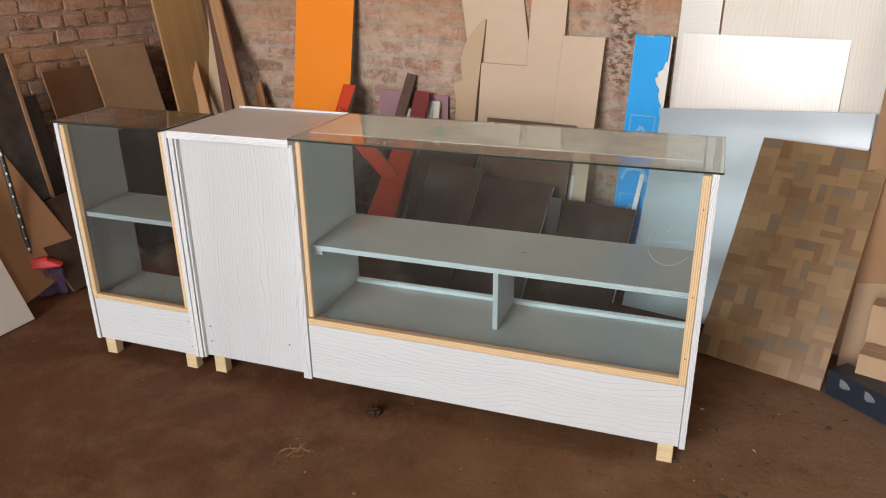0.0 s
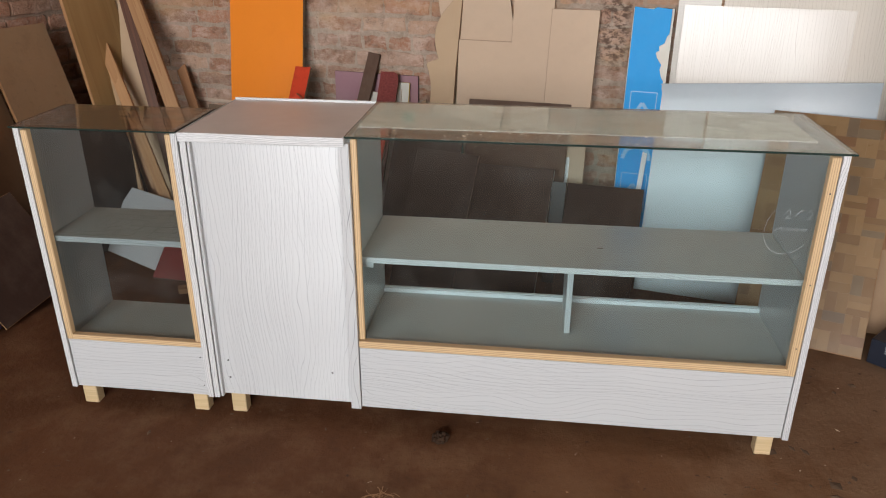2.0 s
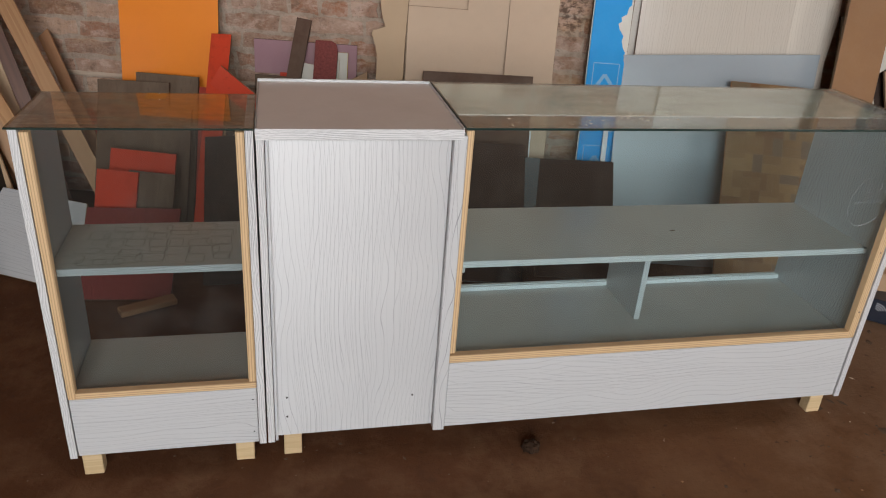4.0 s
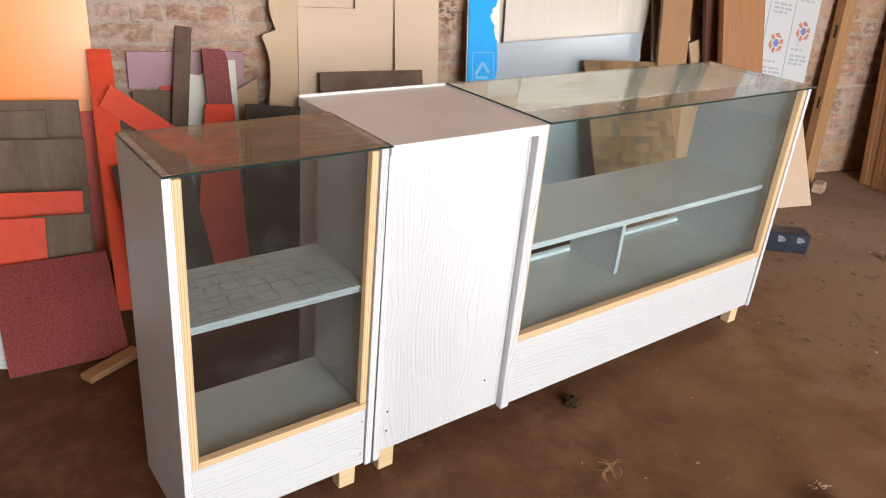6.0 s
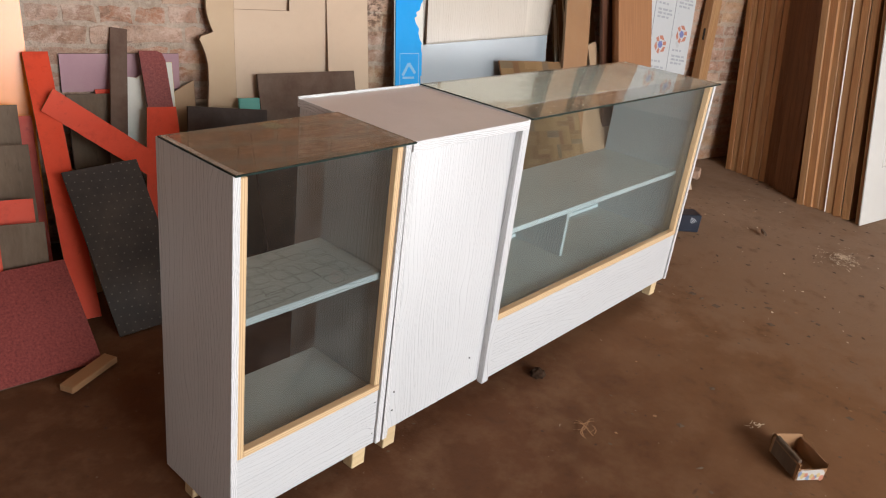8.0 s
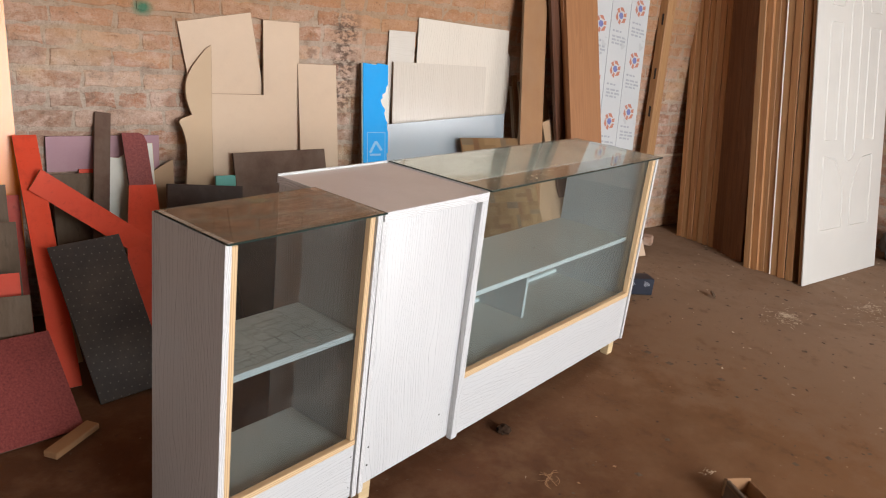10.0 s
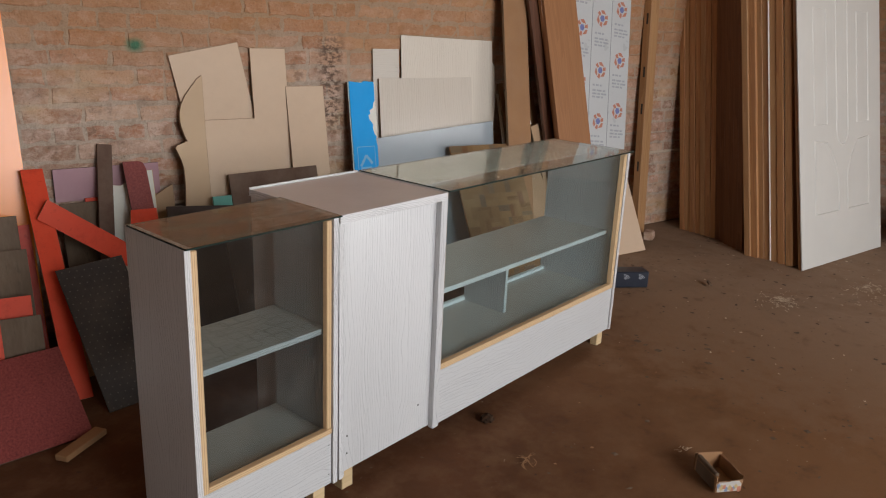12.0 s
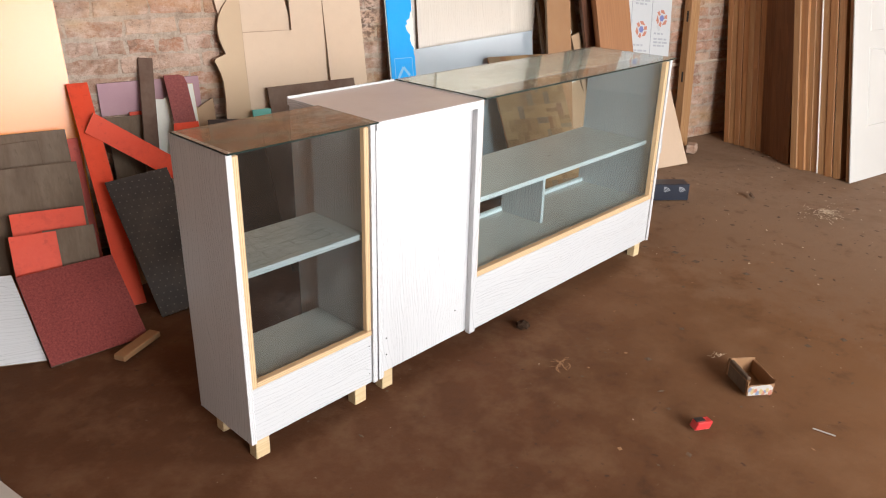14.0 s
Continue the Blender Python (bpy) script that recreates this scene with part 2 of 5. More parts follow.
def brick_material(name, island, smear=0.85, mortar=False, wall_shade=0.0):
    """Weathered wall: brick tones or mortar, lime smears, a flaked dark streak, a spray of green paint, raw orange brick higher up."""
    m, nt, b = nodes_of(name)
    if island:
        rnd = nt.nodes.new("ShaderNodeNewGeometry").outputs["Random Per Island"]
    else:
        rnd = nt.nodes.new("ShaderNodeObjectInfo").outputs["Random"]
    cr = nt.nodes.new("ShaderNodeValToRGB")
    link(nt, rnd, cr.inputs[0])
    e = cr.color_ramp.elements
    e[0].color, e[1].color = (0.27, 0.115, 0.065, 1), (0.46, 0.290, 0.210, 1)
    for p, c in ((0.2, (0.44, 0.200, 0.115, 1)), (0.4, (0.36, 0.200, 0.140, 1)), (0.6, (0.51, 0.320, 0.215, 1)), (0.8, (0.25, 0.118, 0.072, 1))):
        x = e.new(p)
        x.color = c
    pos = coords(nt, "Position")
    fine = noise_of(nt, pos, 60, 6, 0.7)
    mid = noise_of(nt, pos, 17, 5, 0.65)
    col = mixc(nt, ramp(nt, fine, 0.42, 0.78), cr.outputs[0], (0.50, 0.345, 0.255))
    if mortar:
        col = mixc(nt, ramp(nt, fine, 0.32, 0.68), (0.32, 0.240, 0.180), (0.49, 0.390, 0.305))
    blotch = noise_of(nt, coords(nt, "Position", (1, 1, 1.9)), 11.0, 8, 0.74)
    col = mixc(nt, math_node(nt, "MULTIPLY", ramp(nt, blotch, 0.52, 0.61), 0.35 if mortar else 0.75), col, (0.60, 0.420, 0.335))
    col = mixc(nt, math_node(nt, "MULTIPLY", ramp(nt, blotch, 0.45, 0.37), 0.35 if mortar else 0.72), col, (0.165, 0.080, 0.047))
    lime = math_node(nt, "MULTIPLY", ramp(nt, mid, 0.38, 0.62), ramp(nt, noise_of(nt, pos, 2.3, 3), 0.26, 0.62))
    col = mixc(nt, math_node(nt, "MULTIPLY", lime, smear * 0.85), col, (0.55, 0.440, 0.360))
    soot = math_node(nt, "MULTIPLY", ramp(nt, noise_of(nt, pos, 15, 6, 0.75), 0.55, 0.69), 0.66)
    col = mixc(nt, soot, col, (0.15, 0.078, 0.046))
    ochre = math_node(nt, "MULTIPLY", ramp(nt, noise_of(nt, coords(nt, "Position", (1, 1, 2.4)), 1.9, 3), 0.54, 0.68), 0.40)
    col = mixc(nt, ochre, col, (0.56, 0.32, 0.12))
    sep = nt.nodes.new("ShaderNodeSeparateXYZ")
    link(nt, pos, sep.inputs[0])
    high = ramp(nt, math_node(nt, "ADD", sep.outputs["Z"], math_node(nt, "MULTIPLY", noise_of(nt, pos, 1.7, 4), 0.6)), 1.30, 1.62)
    col = mixc(nt, math_node(nt, "MULTIPLY", high, 0.62), col, (0.31, 0.175, 0.082) if mortar else (0.38, 0.172, 0.062))
    along = nt.nodes.new("ShaderNodeVectorMath")
    along.operation = "DOT_PRODUCT"
    link(nt, pos, along.inputs[0])
    along.inputs[1].default_value = U[:]
    near = math_node(nt, "ABSOLUTE", math_node(nt, "SUBTRACT", along.outputs["Value"], STAIN_U))
    streak = math_node(nt, "MULTIPLY", ramp(nt, math_node(nt, "ADD", near, math_node(nt, "MULTIPLY", mid, 0.08)), 0.13, 0.075),
                       math_node(nt, "MULTIPLY", ramp(nt, sep.outputs["Z"], 0.80, 0.90), ramp(nt, sep.outputs["Z"], 1.38, 1.26)))
    flakes = ramp(nt, noise_of(nt, coords(nt, "Position", (1, 1, 1.6)), 30, 6, 0.72), 0.46, 0.56)
    col = mixc(nt, math_node(nt, "MULTIPLY", math_node(nt, "MULTIPLY", streak, flakes), 0.85), col, (0.085, 0.048, 0.032))
    spot = nt.nodes.new("ShaderNodeVectorMath")
    spot.operation = "DISTANCE"
    link(nt, coords(nt, "Position", (1, 1, 1.35)), spot.inputs[0])
    centre = room(0.815, 0.0, 1.262)
    spot.inputs[1].default_value = (centre.x, centre.y, centre.z * 1.35)
    spray = math_node(nt, "MULTIPLY", ramp(nt, math_node(nt, "ADD", spot.outputs["Value"], math_node(nt, "MULTIPLY", fine, 0.02)), 0.062, 0.026), 0.9)
    col = mixc(nt, spray, col, (0.022, 0.150, 0.085))
    # darkens brick and mortar by the shade that lies on the wall
    if wall_shade:
        col = mixc(nt, math_node(nt, "MULTIPLY", ramp(nt, noise_of(nt, pos, 4.0, 5, 0.6), 0.2, 0.75), wall_shade), col, (0.15, 0.07, 0.04))
    pit = ramp(nt, noise_of(nt, pos, 130, 2, 0.5), 0.33, 0.24)
    col = mixc(nt, math_node(nt, "MULTIPLY", pit, 0.7), col, (0.10, 0.06, 0.04))
    link(nt, col, b.inputs["Base Color"])
    b.inputs["Roughness"].default_value = 0.92
    bump_to(nt, b, math_node(nt, "ADD", math_node(nt, "ADD", fine, mid), blotch), 1.0, 0.009)
    return m


def floor_material():
    m, nt, b = nodes_of("packed_earth_floor")
    pos = coords(nt, "Position")
    big, mid, fine = noise_of(nt, pos, 0.9, 5, 0.6), noise_of(nt, pos, 5.5, 6, 0.68), noise_of(nt, pos, 75, 5, 0.7)
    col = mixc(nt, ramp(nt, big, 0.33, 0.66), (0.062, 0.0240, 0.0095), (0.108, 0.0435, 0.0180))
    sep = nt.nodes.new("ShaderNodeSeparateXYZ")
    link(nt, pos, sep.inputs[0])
    # paler with distance to the right and to the front
    outward = math_node(nt, "ADD", math_node(nt, "SUBTRACT", sep.outputs["X"], math_node(nt, "MULTIPLY", sep.outputs["Y"], 0.9)), math_node(nt, "MULTIPLY", mid, 1.4))
    col = mixc(nt, math_node(nt, "MULTIPLY", ramp(nt, outward, 1.7, 3.3), 0.9), col, (0.178, 0.086, 0.037))
    # paler to the right: sawdust, plus brighter light put into the colour
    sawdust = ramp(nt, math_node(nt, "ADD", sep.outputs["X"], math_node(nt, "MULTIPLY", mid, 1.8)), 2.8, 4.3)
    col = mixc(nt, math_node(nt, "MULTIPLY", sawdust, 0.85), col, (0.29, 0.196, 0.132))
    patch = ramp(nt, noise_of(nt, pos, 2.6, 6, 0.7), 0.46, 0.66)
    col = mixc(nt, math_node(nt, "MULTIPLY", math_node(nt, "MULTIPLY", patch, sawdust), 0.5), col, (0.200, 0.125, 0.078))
    col = mixc(nt, math_node(nt, "MULTIPLY", ramp(nt, mid, 0.47, 0.68), 0.42), col, (0.185, 0.100, 0.052))
    col = mixc(nt, math_node(nt, "MULTIPLY", ramp(nt, mid, 0.42, 0.27), 0.4), col, (0.030, 0.014, 0.008))
    specks = ramp(nt, noise_of(nt, pos, 34, 2, 0.5), 0.30, 0.22)
    col = mixc(nt, math_node(nt, "MULTIPLY", specks, 0.75), col, (0.05, 0.028, 0.02))
    pale = ramp(nt, noise_of(nt, pos, 52, 2, 0.5), 0.755, 0.80)
    col = mixc(nt, math_node(nt, "MULTIPLY", pale, 0.6), col, (0.50, 0.40, 0.30))
    link(nt, col, b.inputs["Base Color"])
    link(nt, math_node(nt, "ADD", 0.66, math_node(nt, "MULTIPLY", mid, 0.3)), b.inputs["Roughness"])
    b.inputs["Specular IOR Level"].default_value = 0.2
    bump_to(nt, b, math_node(nt, "ADD", math_node(nt, "MULTIPLY", mid, 1.2), math_node(nt, "MULTIPLY", fine, 0.35)), 0.55, 0.010)
    return m


def perforated(name):
    m, nt, b = nodes_of(name)
    co = coords(nt, "Object", (38, 1, 38))
    sep = nt.nodes.new("ShaderNodeSeparateXYZ")
    link(nt, co, sep.inputs[0])
    row = math_node(nt, "FLOOR", sep.outputs["Z"])
    half = math_node(nt, "MULTIPLY", math_node(nt, "MODULO", row, 2.0), 0.5)
    dx = math_node(nt, "SUBTRACT", math_node(nt, "FRACT", math_node(nt, "ADD", sep.outputs["X"], half)), 0.5)
    dz = math_node(nt, "SUBTRACT", math_node(nt, "FRACT", sep.outputs["Z"]), 0.5)
    r = math_node(nt, "ADD", math_node(nt, "MULTIPLY", dx, dx), math_node(nt, "MULTIPLY", dz, dz))
    dots = ramp(nt, r, 0.012, 0.006)
    dirt = ramp(nt, noise_of(nt, coords(nt), 5, 6, 0.7), 0.4, 0.75)
    col = mixc(nt, math_node(nt, "MULTIPLY", dirt, 0.5), (0.034, 0.025, 0.022), (0.105, 0.072, 0.052))
    col = mixc(nt, math_node(nt, "MULTIPLY", dots, 0.30), col, (0.24, 0.20, 0.17))
    link(nt, col, b.inputs["Base Color"])
    b.inputs["Roughness"].default_value = 0.6
    b.inputs["Specular IOR Level"].default_value = 0.2
    return m


LAM_V = laminate("white_grain_laminate_upright", "x", wave=0.95, amount=0.78)
LAM_SATIN = laminate("satin_grain_laminate_upright", "x", (0.485, 0.49, 0.495), rough=0.38, amount=0.75, coat=0.0, wave=0.95, satin=True)
LAM_H = laminate("white_grain_laminate_level", "z")
LAM_IN = laminate("pale_grey_laminate_inside", "x", (0.60, 0.64, 0.64), (0.22, 0.24, 0.25), 70, 0.35, 0.6)
LAM_SHELF = surface("grey_shelf_laminate", (0.46, 0.455, 0.43), (0.54, 0.532, 0.505), 5, 60, 0.30, 0.12, 0.05, dust=0.25)
REAR_PALE = surface("pale_rear_board", (0.74, 0.725, 0.65), (0.80, 0.785, 0.71), 5, 60, 0.42, 0.12, 0.05, dust=0.15)
TOP_TAUPE = surface("taupe_top_board", (0.61, 0.55, 0.52), (0.69, 0.63, 0.60), 4, 110, 0.32, 0.12, 0.05, dust=0.25)
PLY_EDGE = layered("pine_lipping", "X", (0.60, 0.42, 0.235), (0.33, 0.20, 0.10), 170)
PLY_EDGE_X = layered("pine_lipping_level", "Z", (0.60, 0.42, 0.235), (0.33, 0.20, 0.10), 170)
EDGE_V = laminate("white_grained_edge_upright", "x", (0.60, 0.60, 0.60), (0.17, 0.17, 0.18), 210, amount=0.8, wave=2.2, heavy=3.2)
EDGE_H = laminate("white_grained_edge_level", "z", (0.62, 0.62, 0.62), (0.19, 0.19, 0.20), 200, amount=0.75, wave=2.2, heavy=3.0)
LEG_WOOD = wood("pale_leg_wood", (0.50, 0.36, 0.19), (0.66, 0.50, 0.30), 0, 30, 0.6, False)
PINE = wood("pine_plank", (0.35, 0.205, 0.095), (0.52, 0.33, 0.165), 2, 14)
PINE_RED = wood("reddish_door_timber", (0.34, 0.152, 0.060), (0.50, 0.250, 0.100), 2, 16)
# darker timber tone that also carries the shade of the stack's right half
PINE_SHADED = wood("shaded_door_timber", (0.170, 0.070, 0.027), (0.265, 0.118, 0.047), 2, 16)
PINE_MID = wood("honey_door_timber", (0.35, 0.175, 0.073), (0.49, 0.275, 0.125), 2, 16)
MAHOGANY = wood("mahogany_panel", (0.275, 0.118, 0.046), (0.355, 0.165, 0.068), 2, 20, 0.5, False)
DARKWOOD = wood("dark_red_brown_board", (0.075, 0.028, 0.014), (0.14, 0.055, 0.028), 2, 18, 0.45, False)
MDF = surface("raw_mdf", (0.49, 0.350, 0.240), (0.57, 0.420, 0.300), 3, 240, 0.6, 0.1, 0.06, dust=0.2, grime=0.06)
MDF_TAN = surface("aged_tan_mdf", (0.42, 0.285, 0.17), (0.49, 0.345, 0.215), 3, 240, 0.6, 0.1, 0.06, dust=0.12)
MDF_DARK = surface("mdf_edge", (0.20, 0.13, 0.08), (0.27, 0.18, 0.11), 8, 200, 0.85)
# tan and brown for the left boards, darkened for the dimmer light there
TAN_DIM = surface("dim_tan_hardboard", (0.25, 0.155, 0.085), (0.32, 0.205, 0.115), 4, 120, 0.7, dust=0.1, grime=0.3)
BROWN_DIM = surface("dim_brown_hardboard", (0.135, 0.066, 0.032), (0.19, 0.098, 0.048), 4, 120, 0.7, dust=0.1, grime=0.3)
MDF_BROWN = surface("brown_hardboard", (0.235, 0.115, 0.05), (0.31, 0.165, 0.075), 4, 120, 0.7, dust=0.12)
PLY = wood("yellow_plywood", (0.31, 0.185, 0.072), (0.41, 0.262, 0.112), 2, 9, 0.55, True)
ORANGE = surface("orange_laminate", (0.80, 0.225, 0.018), (0.84, 0.26, 0.030), 2, 160, 0.29, 0.08, 0.02, spec=0.42, grime=0.05)
RED = surface("scarlet_laminate", (0.53, 0.048, 0.020), (0.61, 0.066, 0.028), 5, 80, 0.45, 0.2, 0.04, dust=0.05, spec=0.12, grime=0.45)
RED_DULL = surface("brick_red_laminate", (0.31, 0.034, 0.020), (0.40, 0.050, 0.029), 5, 80, 0.5, 0.14, 0.04, dust=0.14, spec=0.16, grime=0.5)
MAROON = surface("maroon_hammered_board", (0.105, 0.017, 0.016), (0.285, 0.066, 0.058), 130, 260, 0.42, 0.25, 0.7, spec=0.3, grime=0.25)
PURPLE = surface("dusty_mauve_board", (0.30, 0.155, 0.185), (0.38, 0.215, 0.235), 6, 150, 0.5, 0.1, 0.1, dust=0.25)
DARKBROWN = surface("dark_brown_laminate", (0.075, 0.041, 0.029), (0.125, 0.074, 0.052), 5, 90, 0.6, 0.16, 0.06, dust=0.25, spec=0.1)
GREYBROWN = surface("weathered_grey_brown_board", (0.066, 0.042, 0.029), (0.185, 0.130, 0.090), 9, 60, 0.7, 0.16, 0.08, stretch=(1, 1, 0.3), dust=0.35, spec=0.06, grime=0.6)
CHOCOLATE = surface("chocolate_laminate", (0.034, 0.019, 0.015), (0.055, 0.032, 0.024), 3, 80, 0.5, 0.14, 0.05, dust=0.12, spec=0.15, grime=0.4)
BLACK_DOTS = perforated("black_dotted_sheet")
BLACK = surface("black_sheet", (0.016, 0.014, 0.014), (0.032, 0.028, 0.026), 5, 90, 0.45)
BLUE = surface("sky_blue_film", (0.008, 0.27, 0.66), (0.016, 0.33, 0.74), 3, 70, 0.45, 0.12, 0.04, dust=0.05, spec=0.15)
BLUE_MARK = surface("faded_blue_print", (0.13, 0.36, 0.62), (0.17, 0.42, 0.66), 8, 90, 0.3)
TORN = surface("torn_white_paper", (0.58, 0.55, 0.48), (0.70, 0.67, 0.60), 9, 90, 0.7)
LAM_CREAM = laminate("cream_ash_laminate", "x", (0.56, 0.500, 0.43), (0.33, 0.26, 0.20), 85, 0.20, 0.75, 0.0, 0.6)
LAM_CREAM.node_tree.nodes["Principled BSDF"].inputs["Specular IOR Level"].default_value = 0.42
LAM_CREAM_DULL = laminate("dull_cream_ash_laminate", "x", (0.60, 0.535, 0.455), (0.33, 0.26, 0.20), 85, 0.45, 0.75, 0.0, 0.6)
LAM_CREAM_H = laminate("cream_ash_laminate_level", "z", (0.53, 0.48, 0.42), (0.37, 0.31, 0.25), 85, 0.3, 0.5, 0.0)
GREY_SHEET = surface("blue_grey_sheet", (0.30, 0.34, 0.37), (0.35, 0.39, 0.42), 2.5, 120, 0.25, 0.12, 0.02, dust=0.10, spec=0.5)
CARD = surface("brown_cardboard", (0.34, 0.215, 0.125), (0.42, 0.275, 0.165), 4, 60, 0.8, 0.1, 0.1, dust=0.15)
DOOR_WHITE = surface("white_primed_door", (0.53, 0.515, 0.485), (0.59, 0.575, 0.54), 3, 140, 0.42, 0.1, 0.03)
FILM_WHITE = surface("pale_grey_film", (0.42, 0.43, 0.44), (0.49, 0.50, 0.50), 3, 60, 0.28, 0.12, 0.03)
LOGO_RED = surface("print_red", (0.36, 0.135, 0.085), (0.44, 0.19, 0.13), 30, 90, 0.4)
LOGO_BLUE = surface("print_blue", (0.12, 0.14, 0.32), (0.17, 0.19, 0.38), 30, 90, 0.4)
SHELF_PRINT = surface("faint_shelf_print", (0.20, 0.19, 0.175), (0.27, 0.26, 0.24), 30, 120, 0.5)
PRINT_GREY = surface("print_grey", (0.27, 0.28, 0.30), (0.36, 0.37, 0.39), 60, 200, 0.5)
NAVY = surface("navy_wrap", (0.013, 0.016, 0.026), (0.024, 0.029, 0.043), 6, 60, 0.32, 0.15, 0.1)
PRINT_PALE = surface("print_pale", (0.42, 0.46, 0.52), (0.52, 0.56, 0.62), 30, 90, 0.5)
ALU = surface("aluminium_strip", (0.62, 0.63, 0.64), (0.72, 0.73, 0.74), 8, 90, 0.3)
CONCRETE = surface("grey_mortar", (0.47, 0.355, 0.265), (0.58, 0.47, 0.375), 6, 70, 0.95, 0.05, 1.0, "Position")
PLASTER = surface("rough_plaster", (0.20, 0.135, 0.095), (0.27, 0.19, 0.14), 1.5, 50, 0.95, 0.05, 0.6, "Position")
CEILING_MAT = surface("dusty_soffit", (0.16, 0.12, 0.09), (0.23, 0.18, 0.14), 1.2, 40, 0.95, 0.05, 0.4, "Position")
GREEN = surface("green_sack", (0.03, 0.10, 0.045), (0.07, 0.17, 0.075), 12, 60, 0.5, 0.2, 0.5)
TEAL = surface("teal_scrap", (0.055, 0.25, 0.205), (0.08, 0.30, 0.25), 8, 80, 0.5)
YELLOW = surface("yellow_cloth", (0.60, 0.40, 0.09), (0.72, 0.52, 0.16), 14, 80, 0.85, 0.1, 0.6)
BRISTLE_RED = surface("red_bristles", (0.30, 0.024, 0.024), (0.38, 0.035, 0.036), 40, 200, 0.5)
BRISTLE_BLUE = surface("violet_bristles", (0.045, 0.018, 0.055), (0.075, 0.03, 0.085), 40, 200, 0.5)
RED_PLASTIC = surface("red_plastic", (0.52, 0.035, 0.035), (0.58, 0.05, 0.05), 6, 90, 0.3)
CARD_PRINT = surface("worn_pale_print", (0.36, 0.34, 0.31), (0.50, 0.48, 0.45), 40, 160, 0.6)
PRINT_FADED_BLUE = surface("faded_blue_ink", (0.12, 0.16, 0.26), (0.22, 0.27, 0.36), 60, 160, 0.6)
PRINT_FADED_YELLOW = surface("faded_yellow_ink", (0.38, 0.28, 0.12), (0.48, 0.38, 0.20), 60, 160, 0.6)
SCREW = surface("dark_screw", (0.03, 0.028, 0.026), (0.06, 0.055, 0.05), 40, 90, 0.4)
SHAVING = surface("pale_shavings", (0.52, 0.40, 0.27), (0.68, 0.56, 0.42), 30, 90, 0.85)
DIRT = surface("dark_dirt", (0.022, 0.012, 0.007), (0.05, 0.028, 0.017), 30, 90, 0.9, spec=0.1)
CHIP = surface("dark_wood_chips", (0.055, 0.032, 0.02), (0.16, 0.10, 0.06), 30, 90, 0.9)
BRICK_ONE, BRICK_REST = brick_material("old_brick", False, 0.6), brick_material("old_brick_rest", True, 0.6)
# left wall brick: redder, less lime, its shade mixed into the colour
BRICK_RED, BRICK_RED_REST = brick_material("red_brick", False, 0.15, wall_shade=0.55), brick_material("red_brick_rest", True, 0.15, wall_shade=0.55)
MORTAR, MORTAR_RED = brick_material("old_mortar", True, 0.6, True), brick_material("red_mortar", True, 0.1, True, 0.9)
FLOOR_MAT = floor_material()
GLASS_TOP = glass("top_glass", (0.90, 0.95, 0.90), 0.05, 0.30, (0.42, 0.42, 0.37), 0.08)
GLASS_SMOKE = glass("smoked_top_glass", (0.68, 0.61, 0.54), 0.02, 0.18, (0.19, 0.148, 0.110), 0.30)
GLASS_FRONT = thin_pane("front_glass", (0.79, 0.895, 0.90))
GLASS_FRONT_N = thin_pane("dusty_front_glass", (0.63, 0.70, 0.705))
TAPE_MAT = thin_pane("pale_sticky_tape", (0.55, 0.66, 0.58))
GLASS_EDGE = surface("dark_green_glass_edge", (0.008, 0.020, 0.018), (0.013, 0.032, 0.028), 10, 60, 0.15, 0.05, 0.0)
CLEAR_PLASTIC = glass("clear_plastic", (0.80, 0.82, 0.82), 0.12, 0.10)
DARK_PLATE = surface("dark_glass_plate", (0.020, 0.016, 0.014), (0.034, 0.027, 0.022), 4, 60, 0.22, 0.15, 0.02, dust=0.2)


# ---- building helpers ----
def finish(name, bm, materials, parent=None, matrix=None):
    me = bpy.data.meshes.new(name)
    bm.to_mesh(me)
    bm.free()
    for m in materials if isinstance(materials, (list, tuple)) else (materials,):
        me.materials.append(m)
    ob = new(name, me)
    if parent:
        ob.parent = parent
    if matrix:
        ob.matrix_basis = matrix
    return ob


def part(name, bm, material, parent, label=""):
    ob = finish(name, bm, material, parent)
    return tagged(ob, label) if label else ob


def thing(name, at, label, category, group="", kind=""):
    ob = new(name)
    ob.empty_display_size = 0.1
    ob.matrix_basis = at if isinstance(at, Matrix) else Matrix.Translation(at)
    return tagged(ob, label, category, group, kind)


def box(x0, x1, y0, y1, z0, z1, bevel=0.001):
    bm = bmesh.new()
    bmesh.ops.create_cube(bm, size=1)
    bmesh.ops.scale(bm, vec=(x1 - x0, y1 - y0, z1 - z0), verts=bm.verts)
    bmesh.ops.translate(bm, vec=((x0 + x1) / 2, (y0 + y1) / 2, (z0 + z1) / 2), verts=bm.verts)
    if bevel:
        bmesh.ops.bevel(bm, geom=bm.edges[:], offset=bevel, segments=1, affect="EDGES")
    return bm


